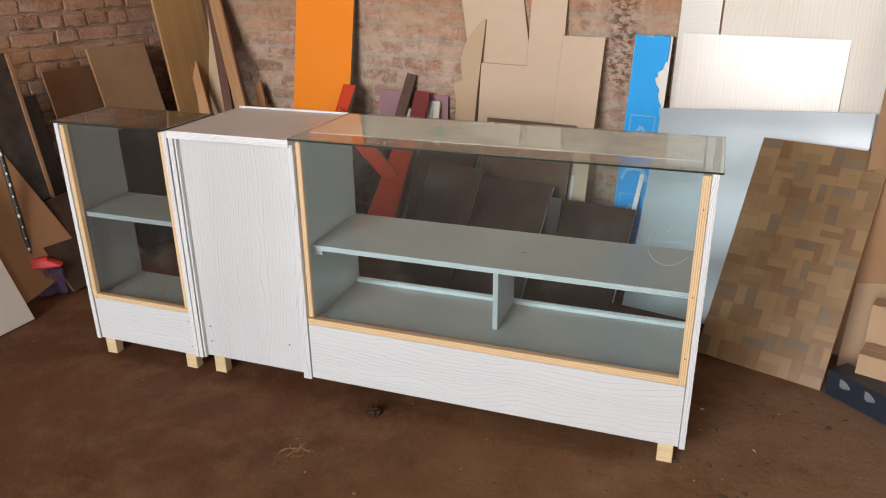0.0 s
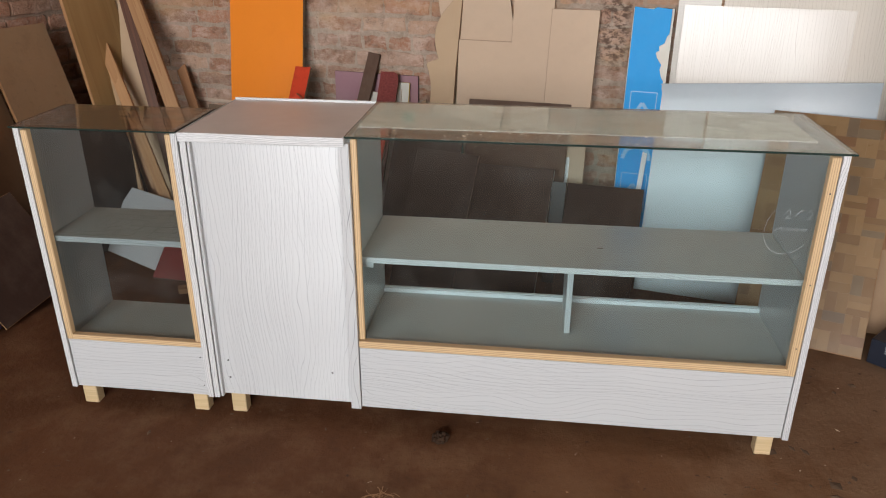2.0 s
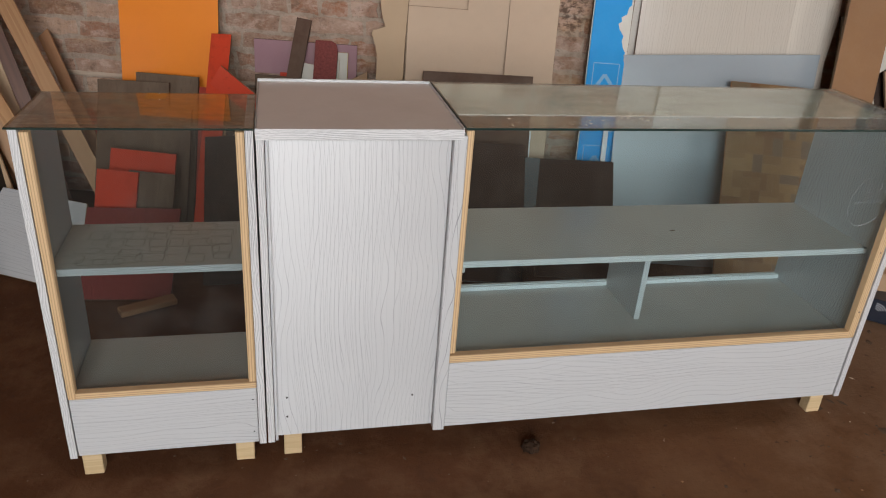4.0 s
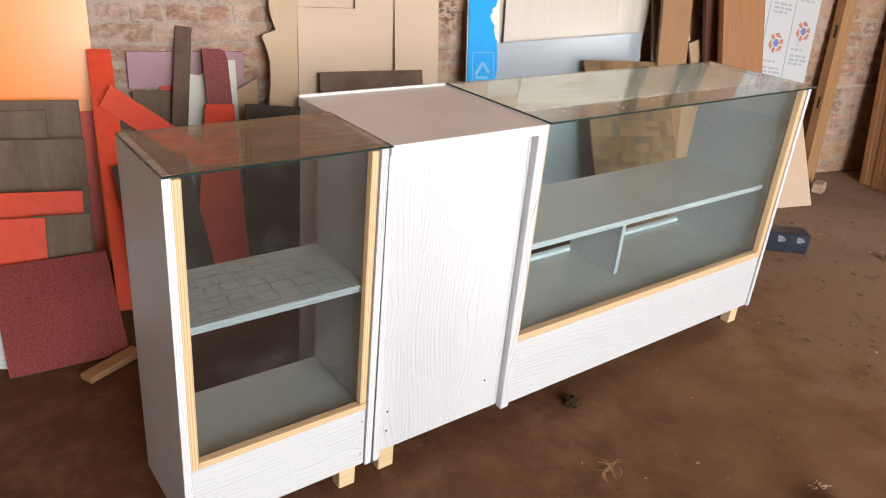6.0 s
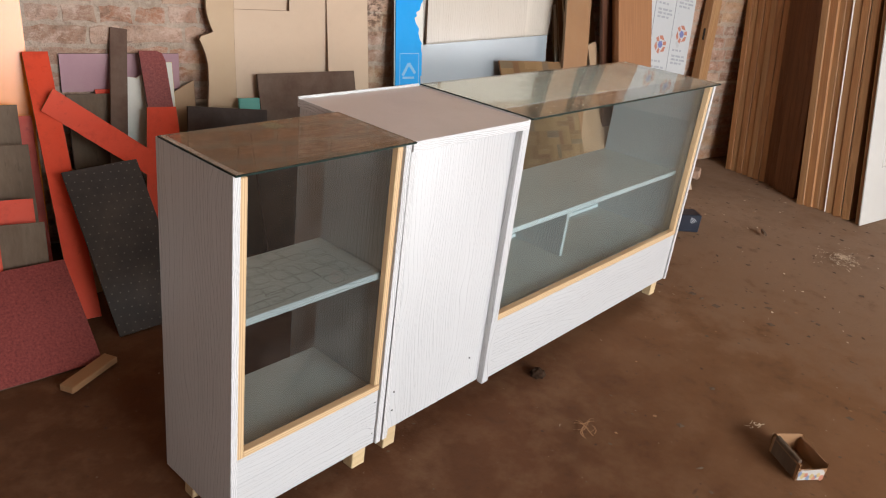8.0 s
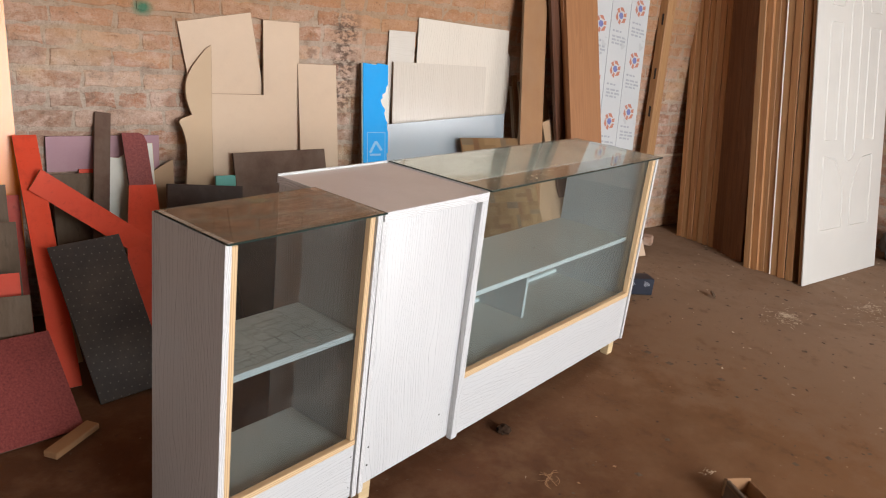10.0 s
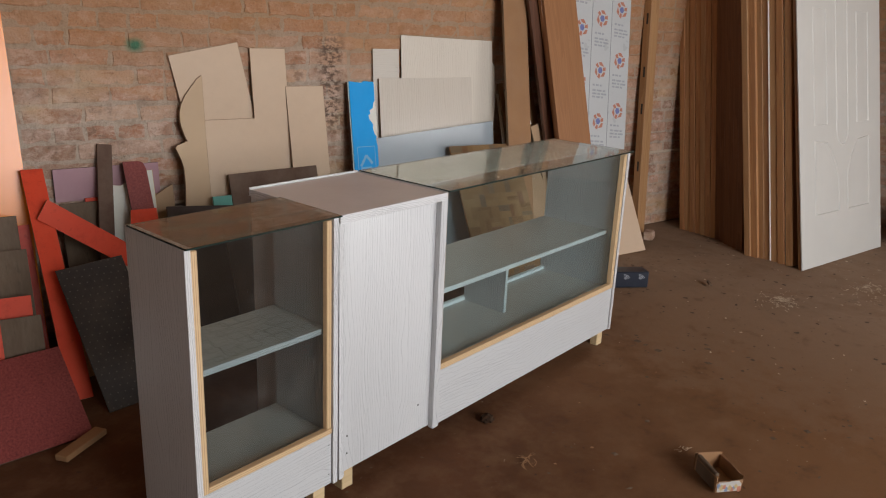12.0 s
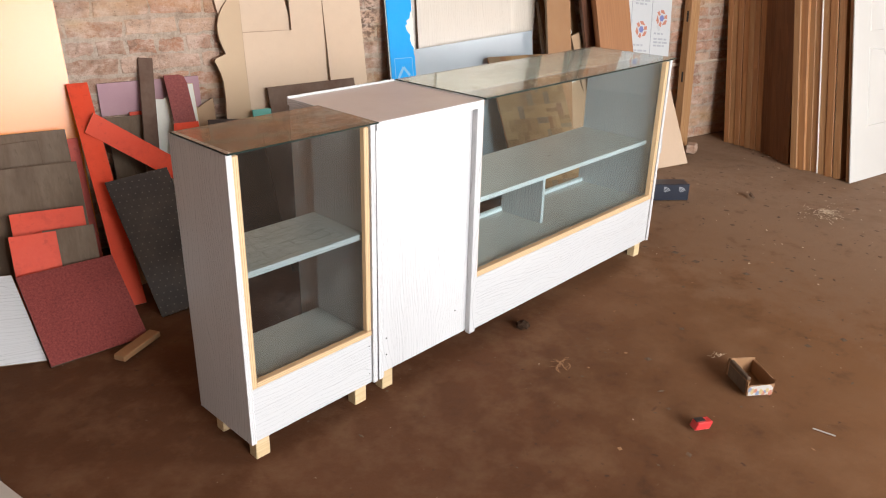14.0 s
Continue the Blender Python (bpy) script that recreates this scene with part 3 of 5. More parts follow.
def prism(outline, th, bevel=0.0012, jag=0.0):
    """A flat outline (s, h) with thickness th behind it; slot 0 both faces, slot 1 the edge."""
    bm = bmesh.new()
    pts = [(s + random.uniform(-jag, jag), h + random.uniform(-jag, jag)) for s, h in outline]
    face = bm.faces.new([bm.verts.new((s, 0, h)) for s, h in pts])
    ext = bmesh.ops.extrude_face_region(bm, geom=[face])
    bmesh.ops.translate(bm, vec=(0, th, 0), verts=[g for g in ext["geom"] if isinstance(g, bmesh.types.BMVert)])
    bmesh.ops.recalc_face_normals(bm, faces=bm.faces[:])
    for f in bm.faces:
        f.material_index = 0 if abs(f.normal.y) > 0.9 else 1
    if bevel:
        bmesh.ops.bevel(bm, geom=[e for e in bm.edges if e.calc_face_angle(0) > 0.6], offset=bevel, segments=1, affect="EDGES", material=1)
    return bm


def cylinder(p, q, r, seg=14, r2=None):
    p, q = Vector(p), Vector(q)
    bm = bmesh.new()
    bmesh.ops.create_cone(bm, cap_ends=True, segments=seg, radius1=r, radius2=r if r2 is None else r2, depth=(q - p).length)
    rot = (q - p).to_track_quat("Z", "Y").to_matrix().to_4x4()
    bmesh.ops.transform(bm, matrix=Matrix.Translation((p + q) / 2) @ rot, verts=bm.verts)
    return bm


def lean_matrix(p0, p1, ztop, run, skew=0.0, lift=0.0):
    """Stands at the floor line p0-p1, its top run metres further back at height ztop."""
    p0, p1 = Vector((*p0[:2], 0)), Vector((*p1[:2], 0))
    a = (p1 - p0).normalized()
    back = Vector((-a.y, a.x, 0))
    up = (back * run + Vector((0, 0, ztop))).normalized()
    m = Matrix((a, a.cross(up) * -1, up)).transposed().to_4x4()
    width = (p1 - p0).length
    drop = abs(math.sin(radians(skew))) * width / 2
    return Matrix.Translation((p0 + p1) / 2 + Vector((0, 0, lift + drop))) @ m @ pose(0, 0, 0, 0, skew, 0), width, math.hypot(run, ztop)


FACINGS = {ORANGE: "bright orange laminate face", RED: "scarlet laminate face", RED_DULL: "brick red laminate face", MAROON: "maroon hammered laminate face", PURPLE: "dusty mauve face",
           CHOCOLATE: "chocolate laminate face", LAM_CREAM: "glossy cream ash laminate face", LAM_CREAM_H: "cream laminate face"}


def slab(name, p0, p1, ztop, run, th, mats, label, category, skew=0.0, outline=None, group="", jag=0.0, lift=0.0, bevel=0.0012):
    """A sheet that leans back from the floor line p0-p1. outline: (s, h) as shares of its width and length."""
    m, w, length = lean_matrix(p0, p1, ztop, run, skew, lift)
    shape = outline or [(0, 0), (1, 0), (1, 1), (0, 1)]
    points = [((s - 0.5) * w, h * length) for s, h in shape]
    mats = list(mats) if isinstance(mats, (list, tuple)) else [mats, mats]
    if mats[0] not in FACINGS or th < 0.011:
        return tagged(finish(name, prism(points, th, bevel, jag), mats, None, m), label, category, group)
    core = prism(points, th - 0.001, bevel, jag)
    bmesh.ops.translate(core, vec=(0, 0.001, 0), verts=core.verts)
    ob = tagged(finish(name, core, [mats[1], mats[1]], None, m), label, category, group)
    part("facing", prism(points, 0.0009, 0.0003), mats[0], ob, FACINGS[mats[0]])
    return ob


def against_back(name, x0, x1, ztop, top_off, foot_off, th, mats, label, category="board", **more):
    """A sheet leaning on the back wall: x0 and x1 at its foot, its face top_off from the wall at the top."""
    return slab(name, W(x0, foot_off), W(x1, foot_off), ztop, (foot_off - top_off) * 0.986, th, mats, label, category, **more)


# ---- the setting ----
def flat_patch(name, corners, thick, material, label, category):
    """A slab of the setting from its four corner points, thick metres away from the room."""
    bm = bmesh.new()
    vs = [bm.verts.new(c) for c in corners]
    f = bm.faces.new(vs)
    f.normal_update()
    away = f.normal.copy() * -thick
    ext = bmesh.ops.extrude_face_region(bm, geom=[f])
    bmesh.ops.translate(bm, vec=away, verts=[g for g in ext["geom"] if isinstance(g, bmesh.types.BMVert)])
    bmesh.ops.recalc_face_normals(bm, faces=bm.faces[:])
    return tagged(finish(name, bm, material), label, category, kind="structure")


def floor_height(x, y):
    return 0.006 * (noise.noise((x * 1.3, y * 1.3, 3.1)) - 0.6) + 0.003 * (noise.noise((x * 6, y * 6, 1.0)) - 0.5)


def build_floor():
    bm = bmesh.new()
    n, size = 150, 14.5
    grid = [[None] * (n + 1) for _ in range(n + 1)]
    for i in range(n + 1):
        for j in range(n + 1):
            p = room(-4.5 + size * i / n, -0.6 + (size - 1.5) * j / n)
            grid[i][j] = bm.verts.new((p.x, p.y, floor_height(p.x, p.y)))
    for i in range(n):
        for j in range(n):
            f = bm.faces.new((grid[i][j], grid[i][j + 1], grid[i + 1][j + 1], grid[i + 1][j]))
            f.smooth = True
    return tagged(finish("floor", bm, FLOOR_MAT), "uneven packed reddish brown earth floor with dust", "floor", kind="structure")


build_floor()
wall_back = flat_patch("wall_back", [room(U0 - 0.2, 0), room(U1 + 0.2, 0), room(U1 + 0.2, 0, HIGH), room(U0 - 0.2, 0, HIGH)], 0.22, MORTAR,
                       "bare brick wall with pale smeared mortar", "wall")
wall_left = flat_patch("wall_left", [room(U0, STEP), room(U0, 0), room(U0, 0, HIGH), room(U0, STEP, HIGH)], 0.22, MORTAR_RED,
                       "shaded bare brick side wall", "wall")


def wall_with_opening(name, a, b, s0, s1, top, sill, label, material=PLASTER):
    """A plastered wall from a to b with an opening from s0 to s1 along it, from the sill up to top."""
    d = (b - a).normalized()
    out = d.cross(Vector((0, 0, 1)))
    m = Matrix((d, out, Vector((0, 0, 1)))).transposed().to_4x4()
    m.translation = a
    length = (b - a).length
    w = thing(name, m, label, "wall", kind="structure")
    for x0, x1, z0, z1 in ((0, s0, 0, HIGH), (s1, length, 0, HIGH), (s0, s1, top, HIGH), (s0, s1, 0, sill)):
        if z1 > z0:
            part("wall_section", box(x0, x1, 0, 0.22, z0, z1, 0), material, w)
    return w


flat_patch("wall_return", [room(UL, STEP), room(U0 - 0.22, STEP), room(U0 - 0.22, STEP, HIGH), room(UL, STEP, HIGH)], 0.22, PLASTER, "plain plastered return wall", "wall")
wall_with_opening("wall_far_left", room(UL, STEP), room(UL, DEEP), OPENING_FILL[0] - STEP, OPENING_FILL[1] - STEP, OPENING_FILL[2], OPENING_FILL[3], "unseen plain plastered side wall with an added window opening")
# the parapet is out of view, there to hold back low light
wall_with_opening("wall_front", room(UL, DEEP), room(U1, DEEP), DOOR_A[0] - UL, DOOR_A[1] - UL, DOOR_A[2], DOOR_A[3], "unseen plastered front wall with a wide opening over an added parapet")
wall_with_opening("wall_right", room(U1, DEEP), room(U1, 0), DEEP - OPENING_SHEEN[1], DEEP - OPENING_SHEEN[0], OPENING_SHEEN[2], OPENING_SHEEN[3], "bare brick side wall with an added low opening", MORTAR)
flat_patch("ceiling", [room(UL - 0.2, -0.2, HIGH), room(U1 + 0.2, -0.2, HIGH), room(U1 + 0.2, DEEP + 0.2, HIGH), room(UL - 0.2, DEEP + 0.2, HIGH)], 0.18, CEILING_MAT,
           "dusty dark concrete ceiling", "ceiling")


# ---- the two display counters ----
TH = 0.016


def leg(x, y, parent, ox):
    bm = box(x - ox - 0.023, x - ox + 0.023, y, y + 0.036, -0.008, 0.0635, 0.002)
    return part("leg", bm, LEG_WOOD, parent, "pale raw pine block foot")


def glass_sheet(name, x0, x1, y0, y1, z0, z1, mat, parent, label, ground):
    """A glass sheet with its dark cut rim as a part of its own."""
    bm = box(x0, x1, y0, y1, z0, z1, 0.0006)
    ob = part(name, bm, mat, parent, label)
    if ground:
        ob.visible_shadow = False
    if ground:
        e, zc = 0.0012, 0.0008
        bm = bmesh.new()
        for a0, a1, b0, b1 in ((x0 - e, x1 + e, y0 - e, y0), (x0 - e, x1 + e, y1, y1 + e), (x0 - e, x0, y0, y1), (x1, x1 + e, y0, y1)):
            piece = box(a0, a1, b0, b1, z0 + zc, z1 - zc, 0)
            me = bpy.data.meshes.new("tmp")
            piece.to_mesh(me)
            piece.free()
            bm.from_mesh(me)
            bpy.data.meshes.remove(me)
        part("glass_edge", bm, GLASS_EDGE, ob, "dark green cut glass rim")
    return ob


def rounded_outlines(x0, x1, y0, y1, z):
    """Thin overlapping rounded rectangles printed on a shelf."""
    rng = random.Random(5)
    bm = bmesh.new()
    t = 0.0009
    for i in range(9):
        for j in range(5):
            w, d = rng.uniform(0.035, 0.07), rng.uniform(0.022, 0.045)
            cx = x0 + (i + 0.5) * (x1 - x0) / 9 + rng.uniform(-0.012, 0.012)
            cy = y0 + (j + 0.5) * (y1 - y0) / 5 + rng.uniform(-0.01, 0.01)
            r = min(w, d) * 0.28
            ring = []
            for k in range(16):
                a = 2 * math.pi * (k + 0.5) / 16
                sx, sy = (1 if math.cos(a) > 0 else -1), (1 if math.sin(a) > 0 else -1)
                ring.append((cx + sx * (w / 2 - r) + r * math.cos(a), cy + sy * (d / 2 - r) + r * math.sin(a), math.cos(a), math.sin(a)))
            ring = [q for q in ring if x0 < q[0] < x1 and y0 < q[1] < y1]
            if len(ring) < 16:
                continue
            outer = [bm.verts.new((q[0] + t * q[2], q[1] + t * q[3], z)) for q in ring]
            inner = [bm.verts.new((q[0] - t * q[2], q[1] - t * q[3], z)) for q in ring]
            for k in range(16):
                n = (k + 1) % 16
                bm.faces.new((outer[k], outer[n], inner[n], inner[k]))
    return bm


TAPE = (0.215, 0.262, 0.200, 0.250)


def small_counter():
    c = thing("display_counter", pose(0, 0.003, -0.002, 0.4, 0, 0), "narrow white grained display counter with smoked glass top", "display counter")
    D, H, B = 0.27, 0.90, 0.063
    part("side_panel", box(-0.010, 0.006, 0, D, B, H), LAM_V, c)
    part("side_panel", box(0.440, 0.457, 0, D, B, H), LAM_V, c)
    part("edge_band", box(-0.0103, 0.0063, -0.0022, -0.0003, B, H, 0.0004), EDGE_V, c, "white ribbed edge band")
    part("edge_band", box(0.4397, 0.4573, -0.0022, -0.0003, B, H, 0.0004), EDGE_V, c, "white ribbed edge band")
    part("base_panel", box(0.008, 0.438, 0.004, 0.004 + TH, B + 0.002, 0.234), LAM_H, c, "white panel with level grain lines")
    part("bottom_board", box(0.007, 0.439, 0.022, D, 0.216, 0.232), LAM_SHELF, c, "dusty grey bottom board")
    shelf = part("shelf", box(0.007, 0.439, 0.032, D, 0.553, 0.569), LAM_SHELF, c, "grey shelf with printed rounded squares")
    part("shelf_edge", box(0.007, 0.439, 0.029, 0.0315, 0.552, 0.5695, 0.0005), EDGE_H, shelf, "white grooved edge band")
    part("printed_pattern", rounded_outlines(0.012, 0.435, 0.045, D - 0.006, 0.5695), SHELF_PRINT, shelf, "thin grey rounded squares")
    for x0, x1, z0, z1, mat in ((0.0072, 0.0255, 0.236, 0.892, PLY_EDGE), (0.0255, 0.4385, 0.236, 0.253, PLY_EDGE_X)):
        part("lipping", box(x0, x1, 0.002, 0.022, z0, z1, 0.0015), mat, c, "raw pine strip round the glass")
    part("lipping", box(0.4205, 0.4385, 0.004, 0.022, 0.2535, 0.892, 0.0015), PLY_EDGE, c, "raw pine strip round the glass")
    glass_sheet("front_pane", 0.010, 0.436, 0.0225, 0.0275, 0.236, 0.897, GLASS_FRONT_N, c, "dusty clear front pane", False)
    glass_sheet("top_pane", -0.012, 0.4585, -0.014, 0.254, 0.9012, 0.9062, GLASS_SMOKE, c, "dusty brown-tinted glass top", True)
    part("tape", box(TAPE[0], TAPE[1], TAPE[2], TAPE[3], 0.9063, 0.9066, 0), TAPE_MAT, c, "scrap of pale sticky tape")
    for x, y in ((0.034, 0.014), (0.402, 0.018), (0.034, 0.19), (0.402, 0.20)):
        leg(x, y, c, 0)
    for x, z in ((0.428, 0.10), (0.428, 0.20)):
        part("screw", cylinder((x, 0.0035, z), (x, 0.0045, z), 0.0022, 10), SCREW, c)
    return c


def chalk(ox):
    """A faint hand-drawn loop with a few strokes in it, on the outer face of the glass."""
    bm = bmesh.new()

    def stroke(points, t=0.00026):
        for (x0, z0), (x1, z1) in zip(points, points[1:]):
            d = Vector((x1 - x0, 0, z1 - z0)).normalized()
            n = Vector((-d.z, 0, d.x)) * t
            a, b = Vector((x0 - ox, 0.0241, z0)), Vector((x1 - ox, 0.0241, z1))
            bm.faces.new([bm.verts.new(p) for p in (a - n, b - n, b + n, a + n)])

    stroke([(2.058 + 0.062 * math.cos(a), 0.700 + 0.074 * math.sin(a) + 0.012 * math.cos(a)) for a in [1.9 + 0.3 * k for k in range(13)]])
    for x in (2.036, 2.066, 2.088):
        stroke([(x, 0.730), (x + 0.012, 0.748), (x + 0.018, 0.736), (x + 0.006, 0.722), (x + 0.020, 0.724)])
    for x in (2.012, 2.030, 2.048, 2.066, 2.084):
        stroke([(x, 0.690), (x + 0.006, 0.700), (x + 0.010, 0.688), (x + 0.016, 0.699)])
    return bm


def large_counter():
    ox = 0.462
    c = thing("display_counter", (ox, 0, 0), "long white grained display counter with a closed end cabinet", "display counter")
    D, H, B = 0.402, 0.884, 0.064

    def bx(x0, x1, *rest):
        return box(x0 - ox, x1 - ox, *rest)

    # closed end cabinet
    part("side_panel", bx(0.462, 0.478, 0, D, B, H), LAM_V, c)
    part("edge_band", bx(0.4617, 0.4783, -0.0022, -0.0003, B, H, 0.0004), EDGE_V, c, "white ribbed edge band")
    part("edge_band", bx(2.1402, 2.1573, -0.0022, -0.0003, B, 0.900, 0.0004), EDGE_V, c, "white ribbed edge band")
    part("stile", bx(0.480, 0.487, 0.003, 0.0175, B, H), LAM_V, c)
    part("cabinet_front", bx(0.479, 0.892, 0.018, 0.034, B + 0.004, H), LAM_SATIN, c, "white panel with upright grain lines")
    part("stile", bx(0.893, 0.923, -0.002, 0.019, B - 0.004, H), LAM_V, c)
    part("divider_panel", bx(0.905, 0.923, 0.0195, D, B, H), LAM_IN, c)
    top = part("cabinet_top", bx(0.464, 0.910, -0.005, D + 0.004, H + 0.001, 0.900, 0.0015), TOP_TAUPE, c, "taupe top board")
    part("top_edge", bx(0.4605, 0.9125, -0.009, -0.0055, H - 0.008, 0.9008, 0.0008), EDGE_H, top, "white wavy edge band")
    part("top_edge", bx(0.4605, 0.4635, -0.0055, D + 0.004, H - 0.004, 0.9012, 0.0008), EDGE_H, top)
    part("top_edge", bx(0.4615, 0.9125, D + 0.0045, D + 0.009, H - 0.004, 0.9065, 0.0008), EDGE_H, top, "raised white back edge")
    part("top_edge", bx(0.9105, 0.9130, -0.005, D + 0.004, H - 0.004, 0.9035, 0.0005), EDGE_H, top)
    for x, z in ((0.511, 0.188), (0.511, 0.128), (0.835, 0.169)):
        part("screw", cylinder((x - ox, 0.0165, z), (x - ox, 0.0185, z), 0.0028, 10), SCREW, c, "small dark screw head")
    # glazed part
    part("side_panel", bx(2.1405, 2.157, 0, D, B, 0.900), LAM_V, c)
    part("base_panel", bx(0.925, 2.139, 0.004, 0.020, B + 0.002, 0.270), LAM_H, c, "white panel with level grain lines")
    part("bottom_board", bx(0.924, 2.140, 0.021, D, 0.253, 0.269), LAM_SHELF, c, "dusty grey bottom board")
    shelf = part("shelf", bx(0.924, 2.140, 0.066, D, 0.519, 0.535), LAM_SHELF, c, "dusty grey shelf")
    part("shelf_edge", bx(0.924, 2.140, 0.062, 0.0655, 0.518, 0.5355, 0.0005), EDGE_H, shelf, "white grooved edge band")
    part("cleat", bx(0.924, 0.962, 0.066, 0.36, 0.502, 0.5185), LAM_H, c, "short white shelf support")
    part("divider", bx(1.519, 1.535, 0.172, D - 0.02, 0.2695, 0.5185), LAM_V, c)
    part("divider_edge", bx(1.5185, 1.5355, 0.169, 0.1715, 0.2695, 0.5185, 0.0005), LAM_V, c)
    rear = part("rear_top_board", bx(0.924, 2.112, 0.108, D - 0.004, 0.8955, 0.8985, 0.0005), REAR_PALE, c, "pale dusty board under the glass")
    part("board_edge", bx(0.924, 2.112, 0.1050, 0.1075, 0.8957, 0.8983, 0.0004), EDGE_H, rear, "pale edge band")
    track = part("sliding_track", bx(0.924, 2.140, D - 0.026, D - 0.004, 0.2695, 0.284, 0.001), ALU, c, "pale sliding door track")
    part("track_groove", bx(0.926, 2.138, D - 0.020, D - 0.010, 0.2842, 0.287, 0.0004), LAM_IN, track)
    for x0, x1, z0, z1, mat in ((2.117, 2.1395, 0.272, 0.892, PLY_EDGE), (0.924, 2.117, 0.272, 0.294, PLY_EDGE_X)):
        part("lipping", bx(x0, x1, 0.002, 0.024, z0, z1, 0.0015), mat, c, "raw pine strip round the glass")
    part("lipping", bx(0.924, 0.941, 0.012, 0.0242, 0.2945, 0.892, 0.0015), PLY_EDGE, c, "raw pine strip round the glass")
    for z in (0.36, 0.55, 0.80):
        part("nail", cylinder((2.128 - ox, 0.0012, z), (2.128 - ox, 0.003, z), 0.0022, 8), SCREW, c)
        part("nail", cylinder((2.1565 - ox, 0.03, z - 0.1), (2.1585 - ox, 0.03, z - 0.1), 0.003, 8), SCREW, c)
    pane = glass_sheet("front_pane", 0.932 - ox, 2.130 - ox, 0.0245, 0.0295, 0.274, 0.897, GLASS_FRONT, c, "dusty clear front pane", False)
    glass_sheet("top_pane", 0.9160 - ox, 2.166 - ox, -0.014, D + 0.002, 0.9008, 0.9068, GLASS_TOP, c, "dusty clear glass top", True)
    part("chalk_scribble", chalk(ox), PRINT_PALE, pane, "faint chalk loop and strokes")
    part("wood_shaving", box(1.60 - ox, 1.616 - ox, 0.21, 0.2135, 0.5353, 0.5368, 0.0003), CHIP, c)
    for x, y in ((0.524, 0.028), (2.103, 0.020), (0.524, 0.34), (2.103, 0.34)):
        leg(x, y, c, ox)
    return c


small_counter()
large_counter()


# ---- sheets and offcuts along the back wall ----
MB = (MDF, MDF_DARK)
against_back("orange_board", -0.13, 0.26, 1.45, 0.02, 0.25, 0.016, (ORANGE, MDF_DARK), "tall bright orange laminated board leaning on the brick wall")
against_back("dark_board", -0.089, 0.155, 0.626, 0.237, 0.430, 0.016, (GREYBROWN, DARKBROWN), "dark brown weathered offcut leaning before the orange board", "board", skew=0.8)
against_back("dark_board", -0.214, 0.063, 0.600, 0.276, 0.461, 0.014, (GREYBROWN, DARKBROWN), "dusty dark brown offcut with a worn edge", "board", skew=-1)
against_back("grey_board", -0.225, 0.133, 0.525, 0.365, 0.553, 0.016, (GREYBROWN, DARKBROWN), "large weathered grey-brown board among red offcuts", skew=1)
against_back("red_board", -0.164, 0.079, 0.390, 0.515, 0.676, 0.012, (RED, RED_DULL), "low scarlet laminate offcut", "board", skew=2)
against_back("grey_board", -0.085, 0.086, 0.336, 0.590, 0.728, 0.014, (GREYBROWN, DARKBROWN), "small weathered grey-brown offcut", skew=2)
against_back("red_board", -0.198, -0.047, 0.340, 0.606, 0.746, 0.013, (RED, RED_DULL), "square scarlet laminate offcut", skew=2)
slab("maroon_board", (-0.211, 0.911), (0.120, 0.880), 0.228, 0.285, 0.014, (MAROON, DARKBROWN), "square maroon hammered board leaning low on a stack", "board")
slab("white_sheet", (-0.510, 1.130), (-0.205, 0.960), 0.30, 0.30, 0.006, (LAM_H, MDF_DARK), "white grained laminate sheet leaning low on the floor", "board",
     outline=[(-0.5, 0), (1, 0), (0.68, 0.775), (-0.42, 0.77)])
against_back("red_board", 0.055, 0.208, 0.584, 0.230, 0.410, 0.016, (RED_DULL, DARKBROWN), "upright dull red laminate strip behind others", "board")
against_back("red_strip", 0.162, 0.240, 0.788, 0.165, 0.670, 0.016, (RED, MDF_DARK), "long scarlet laminate strip leaning on the wall", "board", skew=-0.6)


def leaning_piece(name, u0, u1, high, foot, slope, points, th, mats, label, category):
    """A sheet in the plane that leans from foot metres off the wall by slope; its corners are (u, z) in that plane."""
    p0, p1 = room(u0, foot), room(u1, foot)
    shape = [((u - u0) / (u1 - u0), z / high) for u, z in points]
    return slab(name, p0, p1, high, slope * high, th, mats, label, category, outline=shape)


leaning_piece("red_strip", 0.2, 1.0, 0.8, 0.350, 0.1, [(0.325, 0.618), (0.709, 0.325), (0.753, 0.398), (0.369, 0.690)], 0.014, (RED, MDF_BROWN),
              "scarlet strip leaning slantwise across other boards", "board")
leaning_piece("black_sheet", 0.2, 1.0, 0.8, 0.81, 0.8, [(0.412, 0.0), (0.655, 0.022), (0.588, 0.473), (0.342, 0.451)], 0.006, (BLACK_DOTS, BLACK),
              "black sheet with fine pale dots leaning on red strips", "sheet")
against_back("ochre_strip", 0.265, 0.320, 0.56, 0.30, 0.50, 0.012, (PINE_MID, MDF_DARK), "narrow ochre timber strip", "board", skew=-6)
against_back("tan_board", 0.395, 0.77, 0.612, 0.06, 0.19, 0.020, (GREYBROWN, DARKBROWN), "dusty brown board that a mauve offcut stands on", "board")
against_back("mauve_board", 0.423, 0.846, 0.140, 0.020, 0.026, 0.012, (PURPLE, DARKBROWN), "dusty mauve offcut standing on a board by the wall", "board", lift=0.613)
against_back("red_board", 0.50, 0.575, 0.625, 0.045, 0.17, 0.008, (RED, RED_DULL), "small scarlet offcut behind other boards", "board")
against_back("brown_strip", 0.413, 0.472, 0.852, 0.022, 0.36, 0.018, (DARKBROWN, DARKBROWN), "narrow dark brown strip standing upright", "board", skew=7.5)
